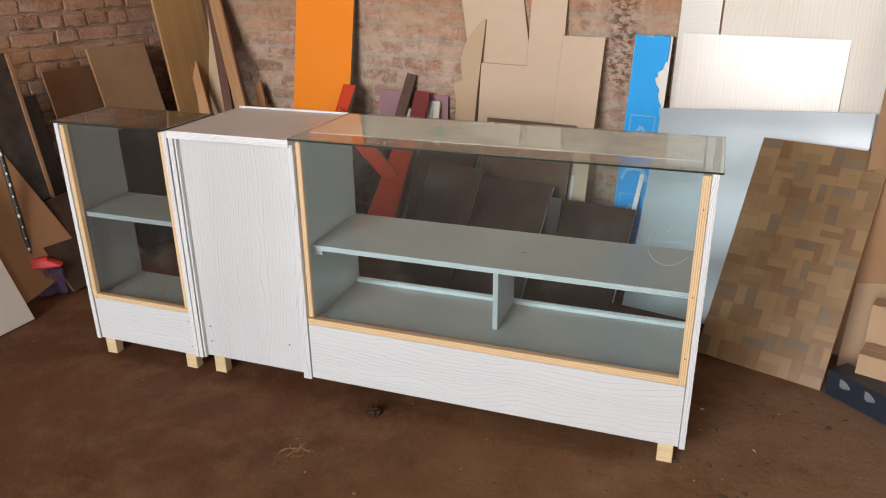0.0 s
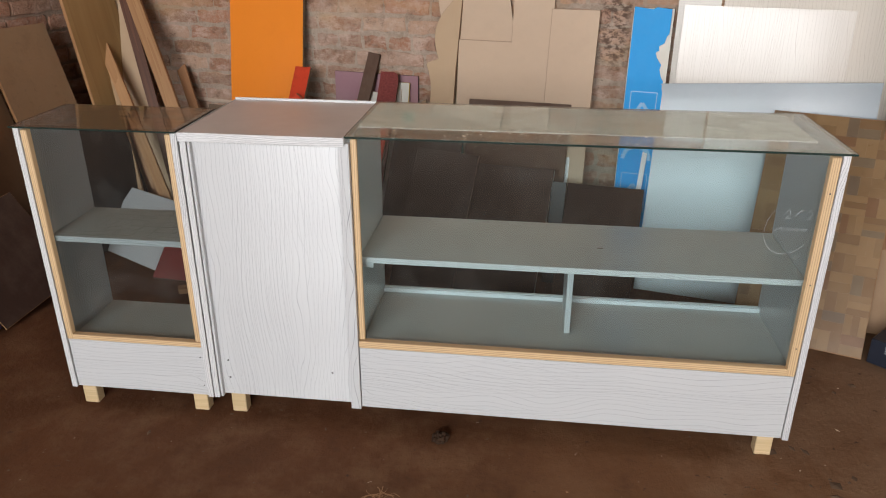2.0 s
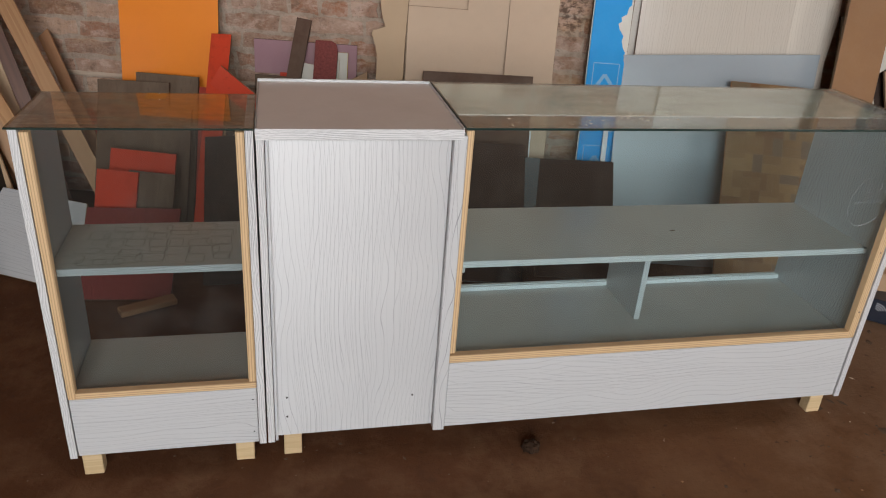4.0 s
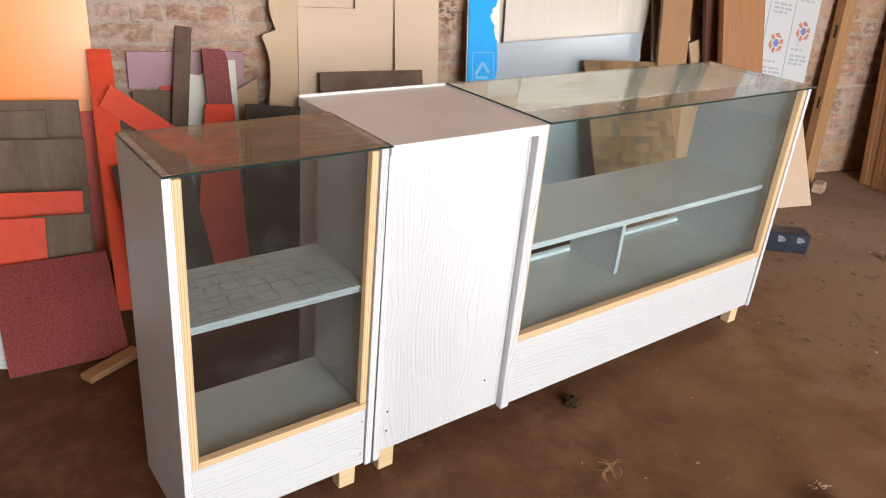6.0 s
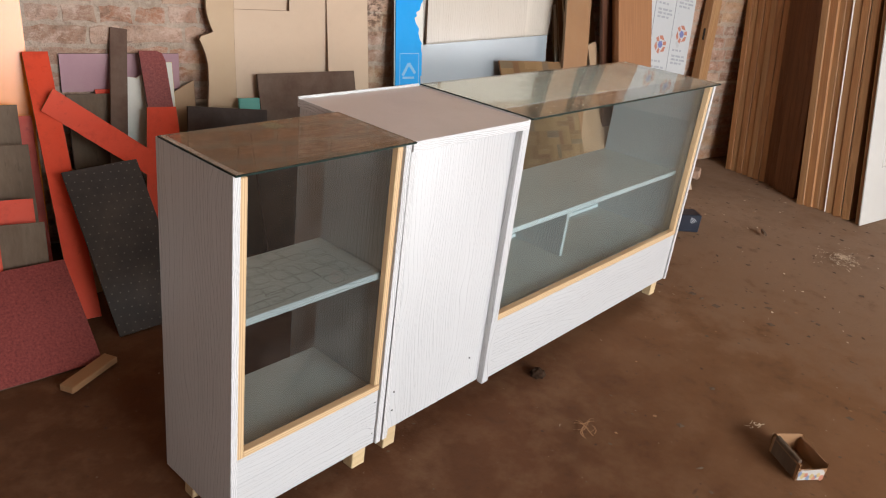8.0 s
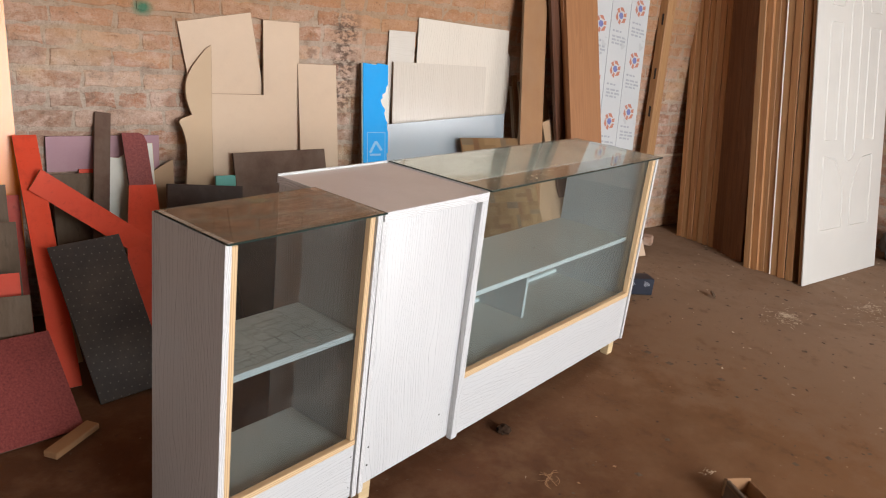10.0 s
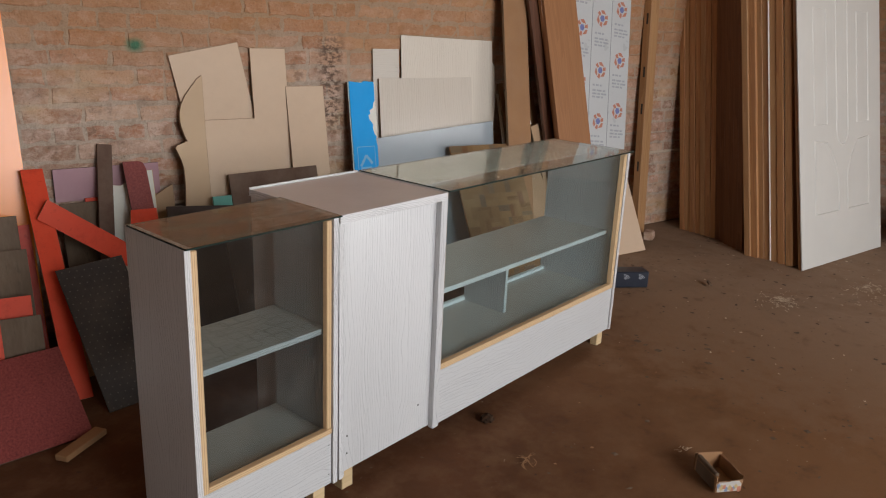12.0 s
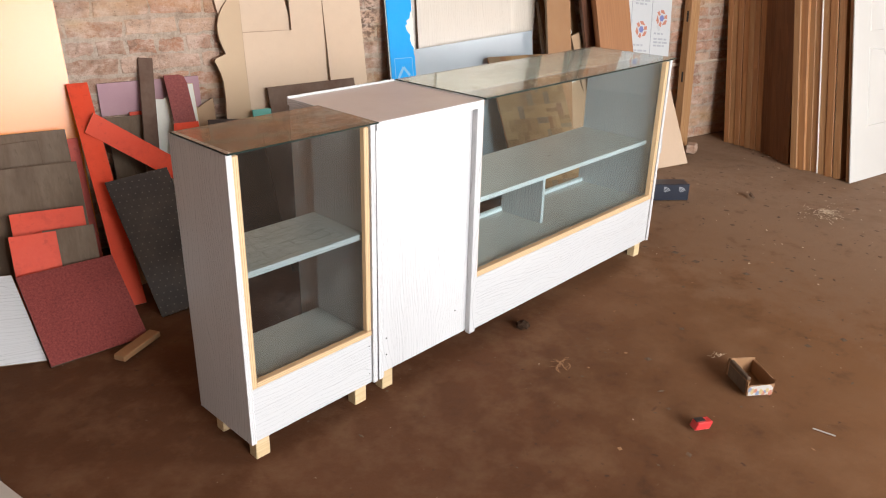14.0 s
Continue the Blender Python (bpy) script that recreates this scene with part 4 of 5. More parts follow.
against_back("maroon_strip", 0.589, 0.681, 0.775, 0.076, 0.471, 0.016, (MAROON, DARKBROWN), "maroon hammered strip with a rounded corner", "board",
             outline=[(0, 0), (1, 0), (1, 0.955), (0.9, 0.99), (0.7, 1), (0, 1.0)])
against_back("paper_sheet", 0.535, 0.735, 0.70, 0.06, 0.24, 0.004, (TORN, MDF), "torn pale backing sheet with ragged edge", "sheet",
             outline=[(0, 0), (1, 0), (1, 1), (0.62, 0.985), (0.45, 0.955), (0.2, 0.97), (0, 0.93), (0.06, 0.86), (0.02, 0.7)], jag=0.004)
against_back("paper_sheet", 0.690, 0.775, 0.725, 0.045, 0.20, 0.010, (TORN, YELLOW), "narrow cream offcut against the wall", "sheet")
against_back("plaster_offcut", 0.735, 0.875, 0.655, 0.05, 0.15, 0.010, (CARD, MDF_DARK), "dusty tan offcut with slanted top", "board", outline=[(0, 0), (1, 0), (0.95, 1), (0.1, 0.9)])
against_back("red_strip", 0.556, 0.660, 0.590, 0.210, 0.512, 0.016, (RED, MDF_DARK), "red laminate strip leaning behind the counter", "board", skew=1, outline=[(-0.9, 0), (1, 0), (1, 1), (0, 1)])
PROFILE = [(0.06, 0), (0.88, 0), (0.90, 0.5), (0.92, 0.71), (1.0, 0.995), (0.985, 1.0), (0.83, 0.985), (0.62, 0.952), (0.43, 0.920), (0.30, 0.888), (0.23, 0.858), (0.215, 0.830), (0.235, 0.803), (0.30, 0.770),
           (0.365, 0.748), (0.05, 0.733), (0.0, 0.722), (0.06, 0.703), (0.13, 0.675), (0.18, 0.64), (0.17, 0.57), (0.11, 0.49)]
against_back("curved_profile", 0.866, 1.017, 1.136, 0.028, 0.222, 0.018, (MDF_TAN, MDF_DARK), "mdf board cut to a wavy cabinet profile", "board", outline=PROFILE)
against_back("mdf_sheet", 1.135, 1.455, 1.243, 0.010, 0.09, 0.008, MB, "tilted raw mdf sheet against the wall", "board", skew=-11)
against_back("mdf_sheet", 1.022, 1.432, 1.257, 0.020, 0.16, 0.012, MB, "notched raw mdf sheet against the wall", "board",
             outline=[(0, 0), (1, 0), (1, 1), (0.575, 1), (0.575, 0.745), (0, 0.745)])
against_back("mdf_sheet", 1.405, 1.603, 1.080, 0.042, 0.240, 0.008, MB, "narrow raw mdf offcut with a dark edge", "board")
against_back("dark_board", 1.070, 1.515, 0.691, 0.126, 0.338, 0.016, (DARKBROWN, DARKBROWN), "dark brown laminated board before the mdf sheets", "board", skew=-1)
against_back("brown_board", 0.690, 1.005, 0.566, 0.215, 0.389, 0.016, (CHOCOLATE, DARKBROWN), "low chocolate brown board", "board", skew=5)
against_back("teal_offcut", 0.967, 1.054, 0.604, 0.173, 0.328, 0.012, (TEAL, TEAL), "small teal laminate offcut", "board")
against_back("brown_board", 0.82, 1.09, 0.52, 0.42, 0.72, 0.016, (CHOCOLATE, DARKBROWN), "chocolate board leaning behind the counter", "board", skew=2)
against_back("brown_board", 1.040, 1.425, 0.452, 0.310, 0.660, 0.018, (CHOCOLATE, LAM_H), "brown board with a white edge band behind the counter", "board", skew=-1)
against_back("brown_board", 1.499, 1.805, 0.402, 0.290, 0.570, 0.016, (CHOCOLATE, DARKBROWN), "low brown board behind the counter", "board", skew=-1)
against_back("black_sheet", 1.46, 1.52, 0.42, 0.345, 0.45, 0.012, (BLACK, BLACK), "narrow black offcut behind the counter", "sheet")
CHIPPED = [(0, 0), (1, 0), (1, 0.70), (0.97, 0.715), (0.985, 0.742), (0.91, 0.756), (0.85, 0.783), (0.88, 0.80), (0.75, 0.822), (0.70, 0.842), (0.79, 0.850), (0.76, 0.864), (0.90, 0.876), (0.94, 0.90), (1.0, 0.908), (1, 0.995), (0.6, 1), (0.5, 0.992), (0, 1)]
against_back("blue_board", 1.740, 1.884, 1.102, 0.058, 0.232, 0.004, (BLUE, BLUE), "sky blue faced board with a torn corner", "board", outline=CHIPPED)
against_back("backing_board", 1.737, 1.895, 1.098, 0.050, 0.224, 0.020, (TORN, DARKBROWN), "pale backing board with dark edges", "board")
against_back("metal_strip", 1.505, 1.530, 0.60, 0.12, 0.28, 0.008, (ALU, ALU), "narrow pale metal strip", "strip")
against_back("metal_strip", 1.785, 1.805, 0.62, 0.11, 0.38, 0.008, (ALU, ALU), "narrow pale metal strip", "strip", skew=2)
against_back("laminate_sheet", 1.93, 2.09, 1.262, 0.012, 0.10, 0.006, (LAM_CREAM_H, MDF_DARK), "small cream grained laminate offcut", "board")
against_back("laminate_sheet", 2.095, 2.720, 1.333, 0.016, 0.12, 0.006, (LAM_CREAM_DULL, TORN), "large cream ash laminate sheet with a torn edge", "board",
             outline=[(0, 0), (1.02, 0), (1.0, 0.3), (1.03, 0.5), (1.01, 0.62), (1.035, 0.75), (1.02, 0.88), (0.99, 0.895), (0.985, 0.985), (0.6, 0.99), (0, 1)], jag=0.0)
against_back("laminate_sheet", 1.940, 2.545, 1.112, 0.040, 0.17, 0.016, (LAM_CREAM, MDF_DARK), "glossy cream ash laminate board", "board")


def bowed_sheet():
    """A thin sheet that sags as it leans: steep at the top, flatter towards the foot."""
    p0, p1 = W(1.845, 0.38), W(2.625, 0.38)
    bm = bmesh.new()
    rows = []
    for k in range(19):
        f = k / 18
        back = 0.270 * (1 - (1 - f) ** 1.45)
        row = []
        for s in range(9):
            top = 0.808 + 0.056 * s / 8
            p = p0.lerp(p1, s / 8) - V * back + Vector((0, 0, top * f + 0.001))
            row.append(bm.verts.new(p - p0))
        rows.append(row)
    for a, b in zip(rows, rows[1:]):
        for s in range(8):
            bm.faces.new((a[s], a[s + 1], b[s + 1], b[s])).smooth = True
    bm.normal_update()
    bmesh.ops.solidify(bm, geom=bm.faces[:], thickness=0.005)
    for e in bm.edges:
        e.smooth = e.calc_face_angle(0) < 0.6
    ob = finish("grey_sheet", bm, [GREY_SHEET], None, Matrix.Translation(p0))
    return tagged(ob, "blue-grey sheet leaning before pale boards", "sheet")


bowed_sheet()


def blue_print():
    """Faded pale shapes on the blue face."""
    bm = bmesh.new()

    def bar(s0, h0, s1, h1, t=0.0035):
        a, b = Vector((s0, -0.0009, h0)), Vector((s1, -0.0009, h1))
        d = (b - a).normalized()
        n = Vector((-d.z, 0, d.x)) * t / 2
        bm.faces.new([bm.verts.new(q) for q in (a - n, b - n, b + n, a + n)])

    for h0 in (0.62, 0.28):
        for q in ((-0.05, h0, 0.055, h0), (-0.05, h0 + 0.16, 0.055, h0 + 0.16), (-0.05, h0, -0.05, h0 + 0.16), (0.055, h0, 0.055, h0 + 0.16)):
            bar(*q)
        bar(-0.035, h0 + 0.06, 0.0, h0 + 0.115, 0.014)
        bar(0.0, h0 + 0.115, 0.035, h0 + 0.07, 0.014)
        bar(-0.035, h0 + 0.05, 0.03, h0 + 0.05, 0.010)
    for k in range(9):
        a0, a1 = math.pi * k / 9, math.pi * (k + 1) / 9
        bar(0.055 * math.cos(a0), 0.50 + 0.055 * math.sin(a0), 0.055 * math.cos(a1), 0.50 + 0.055 * math.sin(a1), 0.016)
    ob = finish("faded_print", bm, BLUE_MARK, bpy.data.objects["blue_board"])
    return ob


blue_print()


# ---- parquet board, cartons and blocks beyond the counter ----
def parquet():
    p0, p1 = Vector((2.165, 0.741, 0)), Vector((2.578, 0.592, 0))
    m, w, length = lean_matrix(p0, p1, 0.748, 0.455, 0)
    t = thing("parquet_board", m, "worn multi-toned parquet patterned board leaning back", "board")
    part("backing", prism([(-w / 2, 0), (w / 2 + 0.004, 0), (w / 2 + 0.006, length), (-w / 2, length)], 0.012), MDF_BROWN, t, "brown board")
    rng = random.Random(11)
    tones = [surface("parquet_tone", c, tuple(1.18 * x for x in c), 12, 120, 0.30, 0.12, 0.06, dust=0.15, spec=0.5, grime=0.2) for c in
             ((0.200, 0.120, 0.055), (0.170, 0.097, 0.044), (0.235, 0.145, 0.068), (0.140, 0.098, 0.062), (0.165, 0.085, 0.040), (0.155, 0.110, 0.066))]
    cell, n_s, n_h = 0.075, 6, 12
    for i in range(n_s):
        for j in range(n_h):
            s0, h0 = -w / 2 + 0.003 + i * cell * (w / (n_s * cell)), 0.003 + j * (length - 0.006) / n_h
            cw, ch = w / n_s, (length - 0.006) / n_h
            k = rng.choice((2, 2, 3))
            for q in range(k):
                if (i + j) % 2:
                    a0, a1, b0, b1 = s0, s0 + cw, h0 + ch * q / k, h0 + ch * (q + 1) / k
                else:
                    a0, a1, b0, b1 = s0 + cw * q / k, s0 + cw * (q + 1) / k, h0, h0 + ch
                bm = box(a0 + 0.0002, a1 - 0.0002, -0.0016, 0.0, b0 + 0.0002, b1 - 0.0002, 0)
                part("parquet_block", bm, rng.choice(tones[:3] if rng.random() < 0.6 else tones), t)


def carton(name, at, yaw, sx, sy, sz, mat, label, category, open_top=False):
    t = thing(name, Matrix.Translation(at) @ pose(0, 0, 0, 0, 0, yaw), label, category)
    w = 0.004
    for x0, x1, y0, y1 in ((0, sx, 0, w), (0, sx, sy - w, sy), (0, w, w, sy - w), (sx - w, sx, w, sy - w)):
        part("carton_side", box(x0, x1, y0, y1, 0, sz, 0.001), mat, t)
    part("carton_bottom", box(w, sx - w, w, sy - w, 0.001, 0.005, 0), mat, t)
    if not open_top:
        part("carton_flap", box(0.001, sx - 0.001, 0.001, sy / 2 - 0.001, sz, sz + 0.004, 0.001), mat, t)
        part("carton_flap", box(0.001, sx - 0.001, sy / 2 + 0.001, sy - 0.001, sz, sz + 0.004, 0.001), mat, t)
    return t


parquet()
block = thing("wrapped_block", Matrix.Translation((2.592, 0.578, 0)) @ pose(0, 0, 0, 0, 0, -41.5), "long navy wrapped block with pale printed waves", "carton")
part("body", box(0, 0.55, 0, 0.10, 0, 0.095, 0.004), NAVY, block)
for k in range(6):
    bm = bmesh.new()
    for r in range(4):
        for q in range(6):
            s = 0.05 + k * 0.088
            a0, a1 = 0.4 + q * 0.2, 0.4 + (q + 1) * 0.2
            r0, r1 = 0.012 + r * 0.008, 0.016 + r * 0.008
            pts = [(s + rr * math.cos(a), -0.0008, 0.045 + rr * math.sin(a) * 0.9) for rr, a in ((r0, a0), (r1, a0), (r1, a1), (r0, a1))]
            bm.faces.new([bm.verts.new(p) for p in pts])
    part("wave_print", bm, PRINT_GREY, block, "pale arc print")
slab("tan_sheet", (2.89, 0.79), (3.70, 0.567), 0.74, 0.25, 0.010, (MDF, CARD), "tan hardboard sheet leaning by the wall", "sheet", outline=[(0.5, 0), (1, 0), (0.84, 1), (0.5, 1)])
slab("cardboard_sheet", (2.655, 0.800), (3.00, 0.705), 0.66, 0.30, 0.008, (CARD, MDF_BROWN), "flattened brown cardboard leaning behind the parquet board", "sheet")
carton("cardboard_carton", (2.672, 0.580, 0), -20, 0.24, 0.10, 0.165, CARD, "closed plain brown cardboard carton on the floor", "carton")
carton("cardboard_carton", (2.705, 0.690, 0), -18, 0.25, 0.075, 0.300, CARD, "tall narrow brown cardboard carton behind another", "carton")


# ---- tall pieces at the far end of the back wall ----
against_back("brown_strip", 2.628, 2.800, 1.95, 0.03, 0.38, 0.018, (MDF_BROWN, MDF_DARK), "tall narrow brown hardboard strip", "board", skew=0.8)
against_back("dark_board", 3.05, 3.20, 2.05, 0.08, 0.34, 0.022, (DARKWOOD, DARKWOOD), "tall dark red-brown board", "board", skew=-9)
against_back("dark_board", 3.10, 3.27, 2.0, 0.12, 0.38, 0.022, (DARKWOOD, MAHOGANY), "tall dark red-brown board", "board", skew=-9)
against_back("mahogany_panel", 2.964, 3.222, 1.95, 0.11, 0.512, 0.030, (MAHOGANY, MAHOGANY), "smooth reddish mahogany panel leaning", "board", skew=-4.5)
def flat_piece(points, y):
    bm = bmesh.new()
    bm.faces.new([bm.verts.new((x, y, z)) for x, z in points])
    return bm


def panel_print(panel, h0):
    """A pinwheel of three faded red arrows round a blue heart, and two broken lines of small print under it."""
    for a in range(3):
        t = radians(90 + 120 * a)
        turn = lambda x, z: (x * math.cos(t) - z * math.sin(t), h0 + x * math.sin(t) + z * math.cos(t))
        part("printed_mark", flat_piece([turn(*p) for p in ((0.024, -0.034), (0.050, -0.012), (0.047, 0.016), (0.030, 0.006))], -0.0011), LOGO_RED, panel, "faded red arrow mark")
        part("printed_mark", flat_piece([turn(*p) for p in ((0.020, 0.010), (0.043, 0.024), (0.030, 0.044), (0.012, 0.026))], -0.0011), LOGO_RED, panel, "faded red arrow mark")
    part("printed_mark", flat_piece([(0.021 * math.cos(math.pi * a / 3), h0 + 0.021 * math.sin(math.pi * a / 3)) for a in range(6)], -0.0014), LOGO_BLUE, panel, "dark blue print heart")
    for z, words in ((-0.098, (0.020, 0.026, 0.018)), (-0.130, (0.030, 0.044, 0.026)), (-0.150, (0.038, 0.022, 0.048)), (-0.170, (0.026, 0.034, 0.020))):
        x = -0.062
        for w in words:
            part("printed_line", flat_piece([(x, h0 + z), (x + w, h0 + z), (x + w, h0 + z + 0.011), (x, h0 + z + 0.011)], -0.0011), PRINT_GREY, panel)
            x += w + 0.009


for q in range(3):
    xs = 2.964 + q * 0.172
    ob = against_back("ceiling_panel", xs, xs + 0.169, 2.35, 0.02, 0.43, 0.010, (FILM_WHITE, PRINT_GREY), "pale plastic ceiling panel in printed film", "ceiling panel", group="ceiling panels", skew=6)
    for k in range(7):
        panel_print(ob, (0.18, 0.238, 0.295)[q] + k * 0.3125)

frame_m, _, _ = lean_matrix(W(3.64, 0.16), W(4.10, 0.16), 2.2, 0.13, -0.5)
jamb = thing("door_frame", frame_m, "leaning honey timber door frame", "door frame")
part("post", box(0.15, 0.235, 0, 0.06, 0, 2.25, 0.003), PINE_MID, jamb)
part("post", box(-0.225, -0.16, 0, 0.05, 0.0, 2.25, 0.003), PINE_RED, jamb)
part("rail", box(-0.16, 0.16, 0.005, 0.045, 1.66, 1.71, 0.003), PINE_MID, jamb)
# mortise slots as flat black patches, the dark of their insides painted on
for z in (0.45, 0.85, 1.1, 1.45):
    part("mortise_dark", box(0.1485, 0.1505, 0.02, 0.034, z, z + 0.07, 0), BLACK, jamb)

# offcuts before the tall pieces
OFFCUT_LABEL = {"white_strip": "narrow white laminate offcut", "mdf_strip": "tan timber offcut leaning", "brown_strip": "narrow brown offcut leaning"}
OFFCUTS = (("brown_strip", 2.905, 2.940, 1.085, 0.040, 0.205, MDF_BROWN, -9), ("brown_strip", 2.950, 2.995, 1.062, 0.075, 0.235, CHOCOLATE, -11), ("mdf_strip", 3.160, 3.232, 1.200, 0.060, 0.205, MDF_BROWN, -14.5),
           ("mdf_strip", 3.085, 3.150, 0.86, 0.175, 0.330, CARD, -15), ("brown_strip", 2.860, 2.885, 1.02, 0.030, 0.19, TORN, -7), ("brown_strip", 3.040, 3.085, 0.95, 0.11, 0.26, CHOCOLATE, -12),
           ("mdf_strip", 3.150, 3.215, 0.70, 0.20, 0.34, MDF_BROWN, -16))
for nm, x0, x1, zt, t0, f0, mt, sk in OFFCUTS:
    against_back(nm, x0, x1, zt, t0, f0, 0.014, (mt, MDF_DARK), OFFCUT_LABEL[nm], "strip", skew=sk, group="leaning offcuts")
against_back("white_strip", 3.066, 3.168, 1.055, 0.118, 0.3075, 0.014, (TORN, MDF_DARK), "white laminate offcut with a cut-away side", "strip", skew=-18.5, group="leaning offcuts",
             outline=[(0, 0), (0.30, 0), (0.30, 0.79), (1, 0.81), (1, 1), (0, 1)])


# ---- stack of doors ----
def stacked_door(x0, y_foot, width, thick, mat, label, run=0.40, height=2.1, group="stacked doors"):
    p0 = Vector((x0, y_foot, 0))
    p1 = p0 + Vector((0.977, -0.213, 0)) * width
    m, w, length = lean_matrix(p0, p1, height, run)
    t = thing("door", m, label, "door", group)
    h = w / 2
    part("stile", box(-h, -h + 0.10, 0, thick, 0, length, 0.002), mat, t)
    part("stile", box(h - 0.10, h, 0, thick, 0, length, 0.002), mat, t)
    for z0, z1 in ((0, 0.20), (0.95, 1.10), (length - 0.12, length)):
        part("rail", box(-h + 0.1, h - 0.1, 0.002, thick - 0.002, z0, z1, 0.002), mat, t)
    for z0, z1 in ((0.20, 0.95), (1.10, length - 0.12)):
        part("panel", box(-h + 0.1, h - 0.1, thick * 0.3, thick * 0.7, z0, z1, 0), mat, t)
    return t


rng = random.Random(3)
y = 0.651
for k in range(13):
    th = rng.choice((0.038, 0.040, 0.042))
    x0 = 4.416 - 0.20 * (0.651 - y) if y > 0.36 else 4.355 - 0.77 * (0.36 - y)
    stacked_door(x0 + rng.uniform(-0.010, 0.010), y - th, 0.95, th, PINE_SHADED if k > 6 else PINE_MID if k in (1, 4) else PINE_RED, "reddish timber door stacked upright", 0.33)
    y -= th + rng.choice((0.001, 0.002, 0.005))
y = 0.058
for k in range(7):
    th = rng.choice((0.036, 0.042, 0.046))
    stacked_door((4.105, 4.112, 4.120, 4.128, 4.118, 4.100, 4.088)[k] + rng.uniform(-0.006, 0.006), y - th, 1.02, th, PINE_RED if k in (1, 5) else PINE_MID, "honey timber door stacked upright", 0.40)
    y -= th + 0.002
    if k in (3, 5):
        a = Vector((4.112, y - 0.003, 0))
        m, w, length = lean_matrix(a, a + Vector((0.977, -0.213, 0)) * 1.02, 2.1, 0.40)
        tagged(finish("door_skin", box(-w / 2, w / 2, 0, 0.003, 0, length, 0.0005), TORN, None, m), "thin white door skin standing in the stack", "door skin", "door skins")
        y -= 0.006


def white_door():
    p0, p1 = Vector((4.045, -0.335, 0)), Vector((5.10, -0.565, 0))
    m, w, length = lean_matrix(p0, p1, 2.1, 0.44)
    t = thing("panel_door", m, "white moulded panel door leaning on a stack of doors", "door")
    part("slab", box(-w / 2, w / 2, 0, 0.010, 0, length, 0.002), DOOR_WHITE, t)
    part("core", box(-w / 2 + 0.01, w / 2 - 0.01, 0.011, 0.034, 0.005, length - 0.005, 0.002), MDF_BROWN, t, "brown core with dark edge")

    def moulding(points, closed=True, r=0.007):
        bm = bmesh.new()
        n = len(points)
        rings = []
        for i, (s, h) in enumerate(points):
            a = Vector(points[(i - 1) % n] if closed or i else points[i])
            b = Vector(points[(i + 1) % n] if closed or i < n - 1 else points[i])
            d = (b - a).normalized()
            nx, nz = -d.y, d.x
            rings.append([bm.verts.new((s + nx * o, y0, h + nz * o)) for o, y0 in ((-r, 0.0), (-r * 0.4, -0.005), (r * 0.4, -0.005), (r, 0.0))])
        for i in range(n if closed else n - 1):
            a, b = rings[i], rings[(i + 1) % n]
            for k in range(3):
                bm.faces.new((a[k], a[k + 1], b[k + 1], b[k]))
        bmesh.ops.recalc_face_normals(bm, faces=bm.faces[:])
        part("moulding", bm, DOOR_WHITE, t)

    for sgn in (-1, 1):
        moulding([(sgn * 0.36, 0.90), (sgn * 0.20, 0.90), (sgn * 0.20, 1.62), (sgn * 0.36, 1.62)])
        moulding([(sgn * 0.36, 0.33), (sgn * 0.06, 0.33), (sgn * 0.06, 0.52)] + [(sgn * (0.06 + 0.14 * (k / 6) ** 1.6), 0.54 + 0.24 * k / 6) for k in range(7)] + [(sgn * 0.36, 0.80)])
        moulding([(sgn * 0.36, 1.72), (sgn * 0.20, 1.72), (sgn * 0.16, 1.86), (sgn * 0.10, 1.98), (sgn * 0.36, 1.98)])
    arc = [(0.075 * math.cos(a), 0.86 - 0.10 * math.sin(a)) for a in [math.pi * k / 10 for k in range(11)]]
    arc2 = [(-0.075 * math.cos(a), 1.70 + 0.10 * math.sin(a)) for a in [math.pi * k / 10 for k in range(11)]]
    moulding(arc + arc2)


white_door()


# ---- corner on the left: planks and sheets ----
def L(y, off):
    """The floor point at that y, off metres out from the left wall."""
    return Vector((-1.275 + 0.225 * y + off, y, 0))


def against_left(name, y0, y1, ztop, top_off, foot_off, th, mats, label, category="board", **more):
    return slab(name, L(y0, foot_off), L(y1, foot_off), ztop, foot_off - top_off, th, mats, label, category, **more)


against_left("plywood_sheet", 1.48, 1.80, 1.75, 0.04, 0.34, 0.018, (PLY, PINE_MID), "tall yellow plywood sheet leaning in the corner")
against_left("tan_board", 1.09, 1.43, 0.985, 0.07, 0.36, 0.016, (TAN_DIM, PINE_MID), "tan hardboard sheet leaning on the side wall")
against_left("brown_board", 0.86, 1.12, 0.90, 0.05, 0.30, 0.012, (BROWN_DIM, PINE_RED), "dull brown board leaning on the side wall")
against_left("black_sheet", 0.40, 0.80, 0.80, 0.08, 0.27, 0.008, (BLACK, BLACK), "black sheet leaning in the shade", "sheet")
# added where it looks dark through the small counter's pane
against_left("black_sheet", 0.95, 1.52, 0.60, 0.30, 0.46, 0.008, (BLACK, BLACK), "low black sheet added before tan boards", "sheet")
mir, mw, ml = lean_matrix(L(0.20, 0.47), L(0.585, 0.47), 1.05, 0.22)
pane_frame = thing("glazed_frame", mir, "dusty dark glass plate in a thin brown frame", "picture frame")
part("glass_plate", box(-mw / 2 + 0.02, mw / 2 - 0.02, 0.006, 0.010, 0.02, ml - 0.02, 0), DARK_PLATE, pane_frame, "dusty dark glass plate")
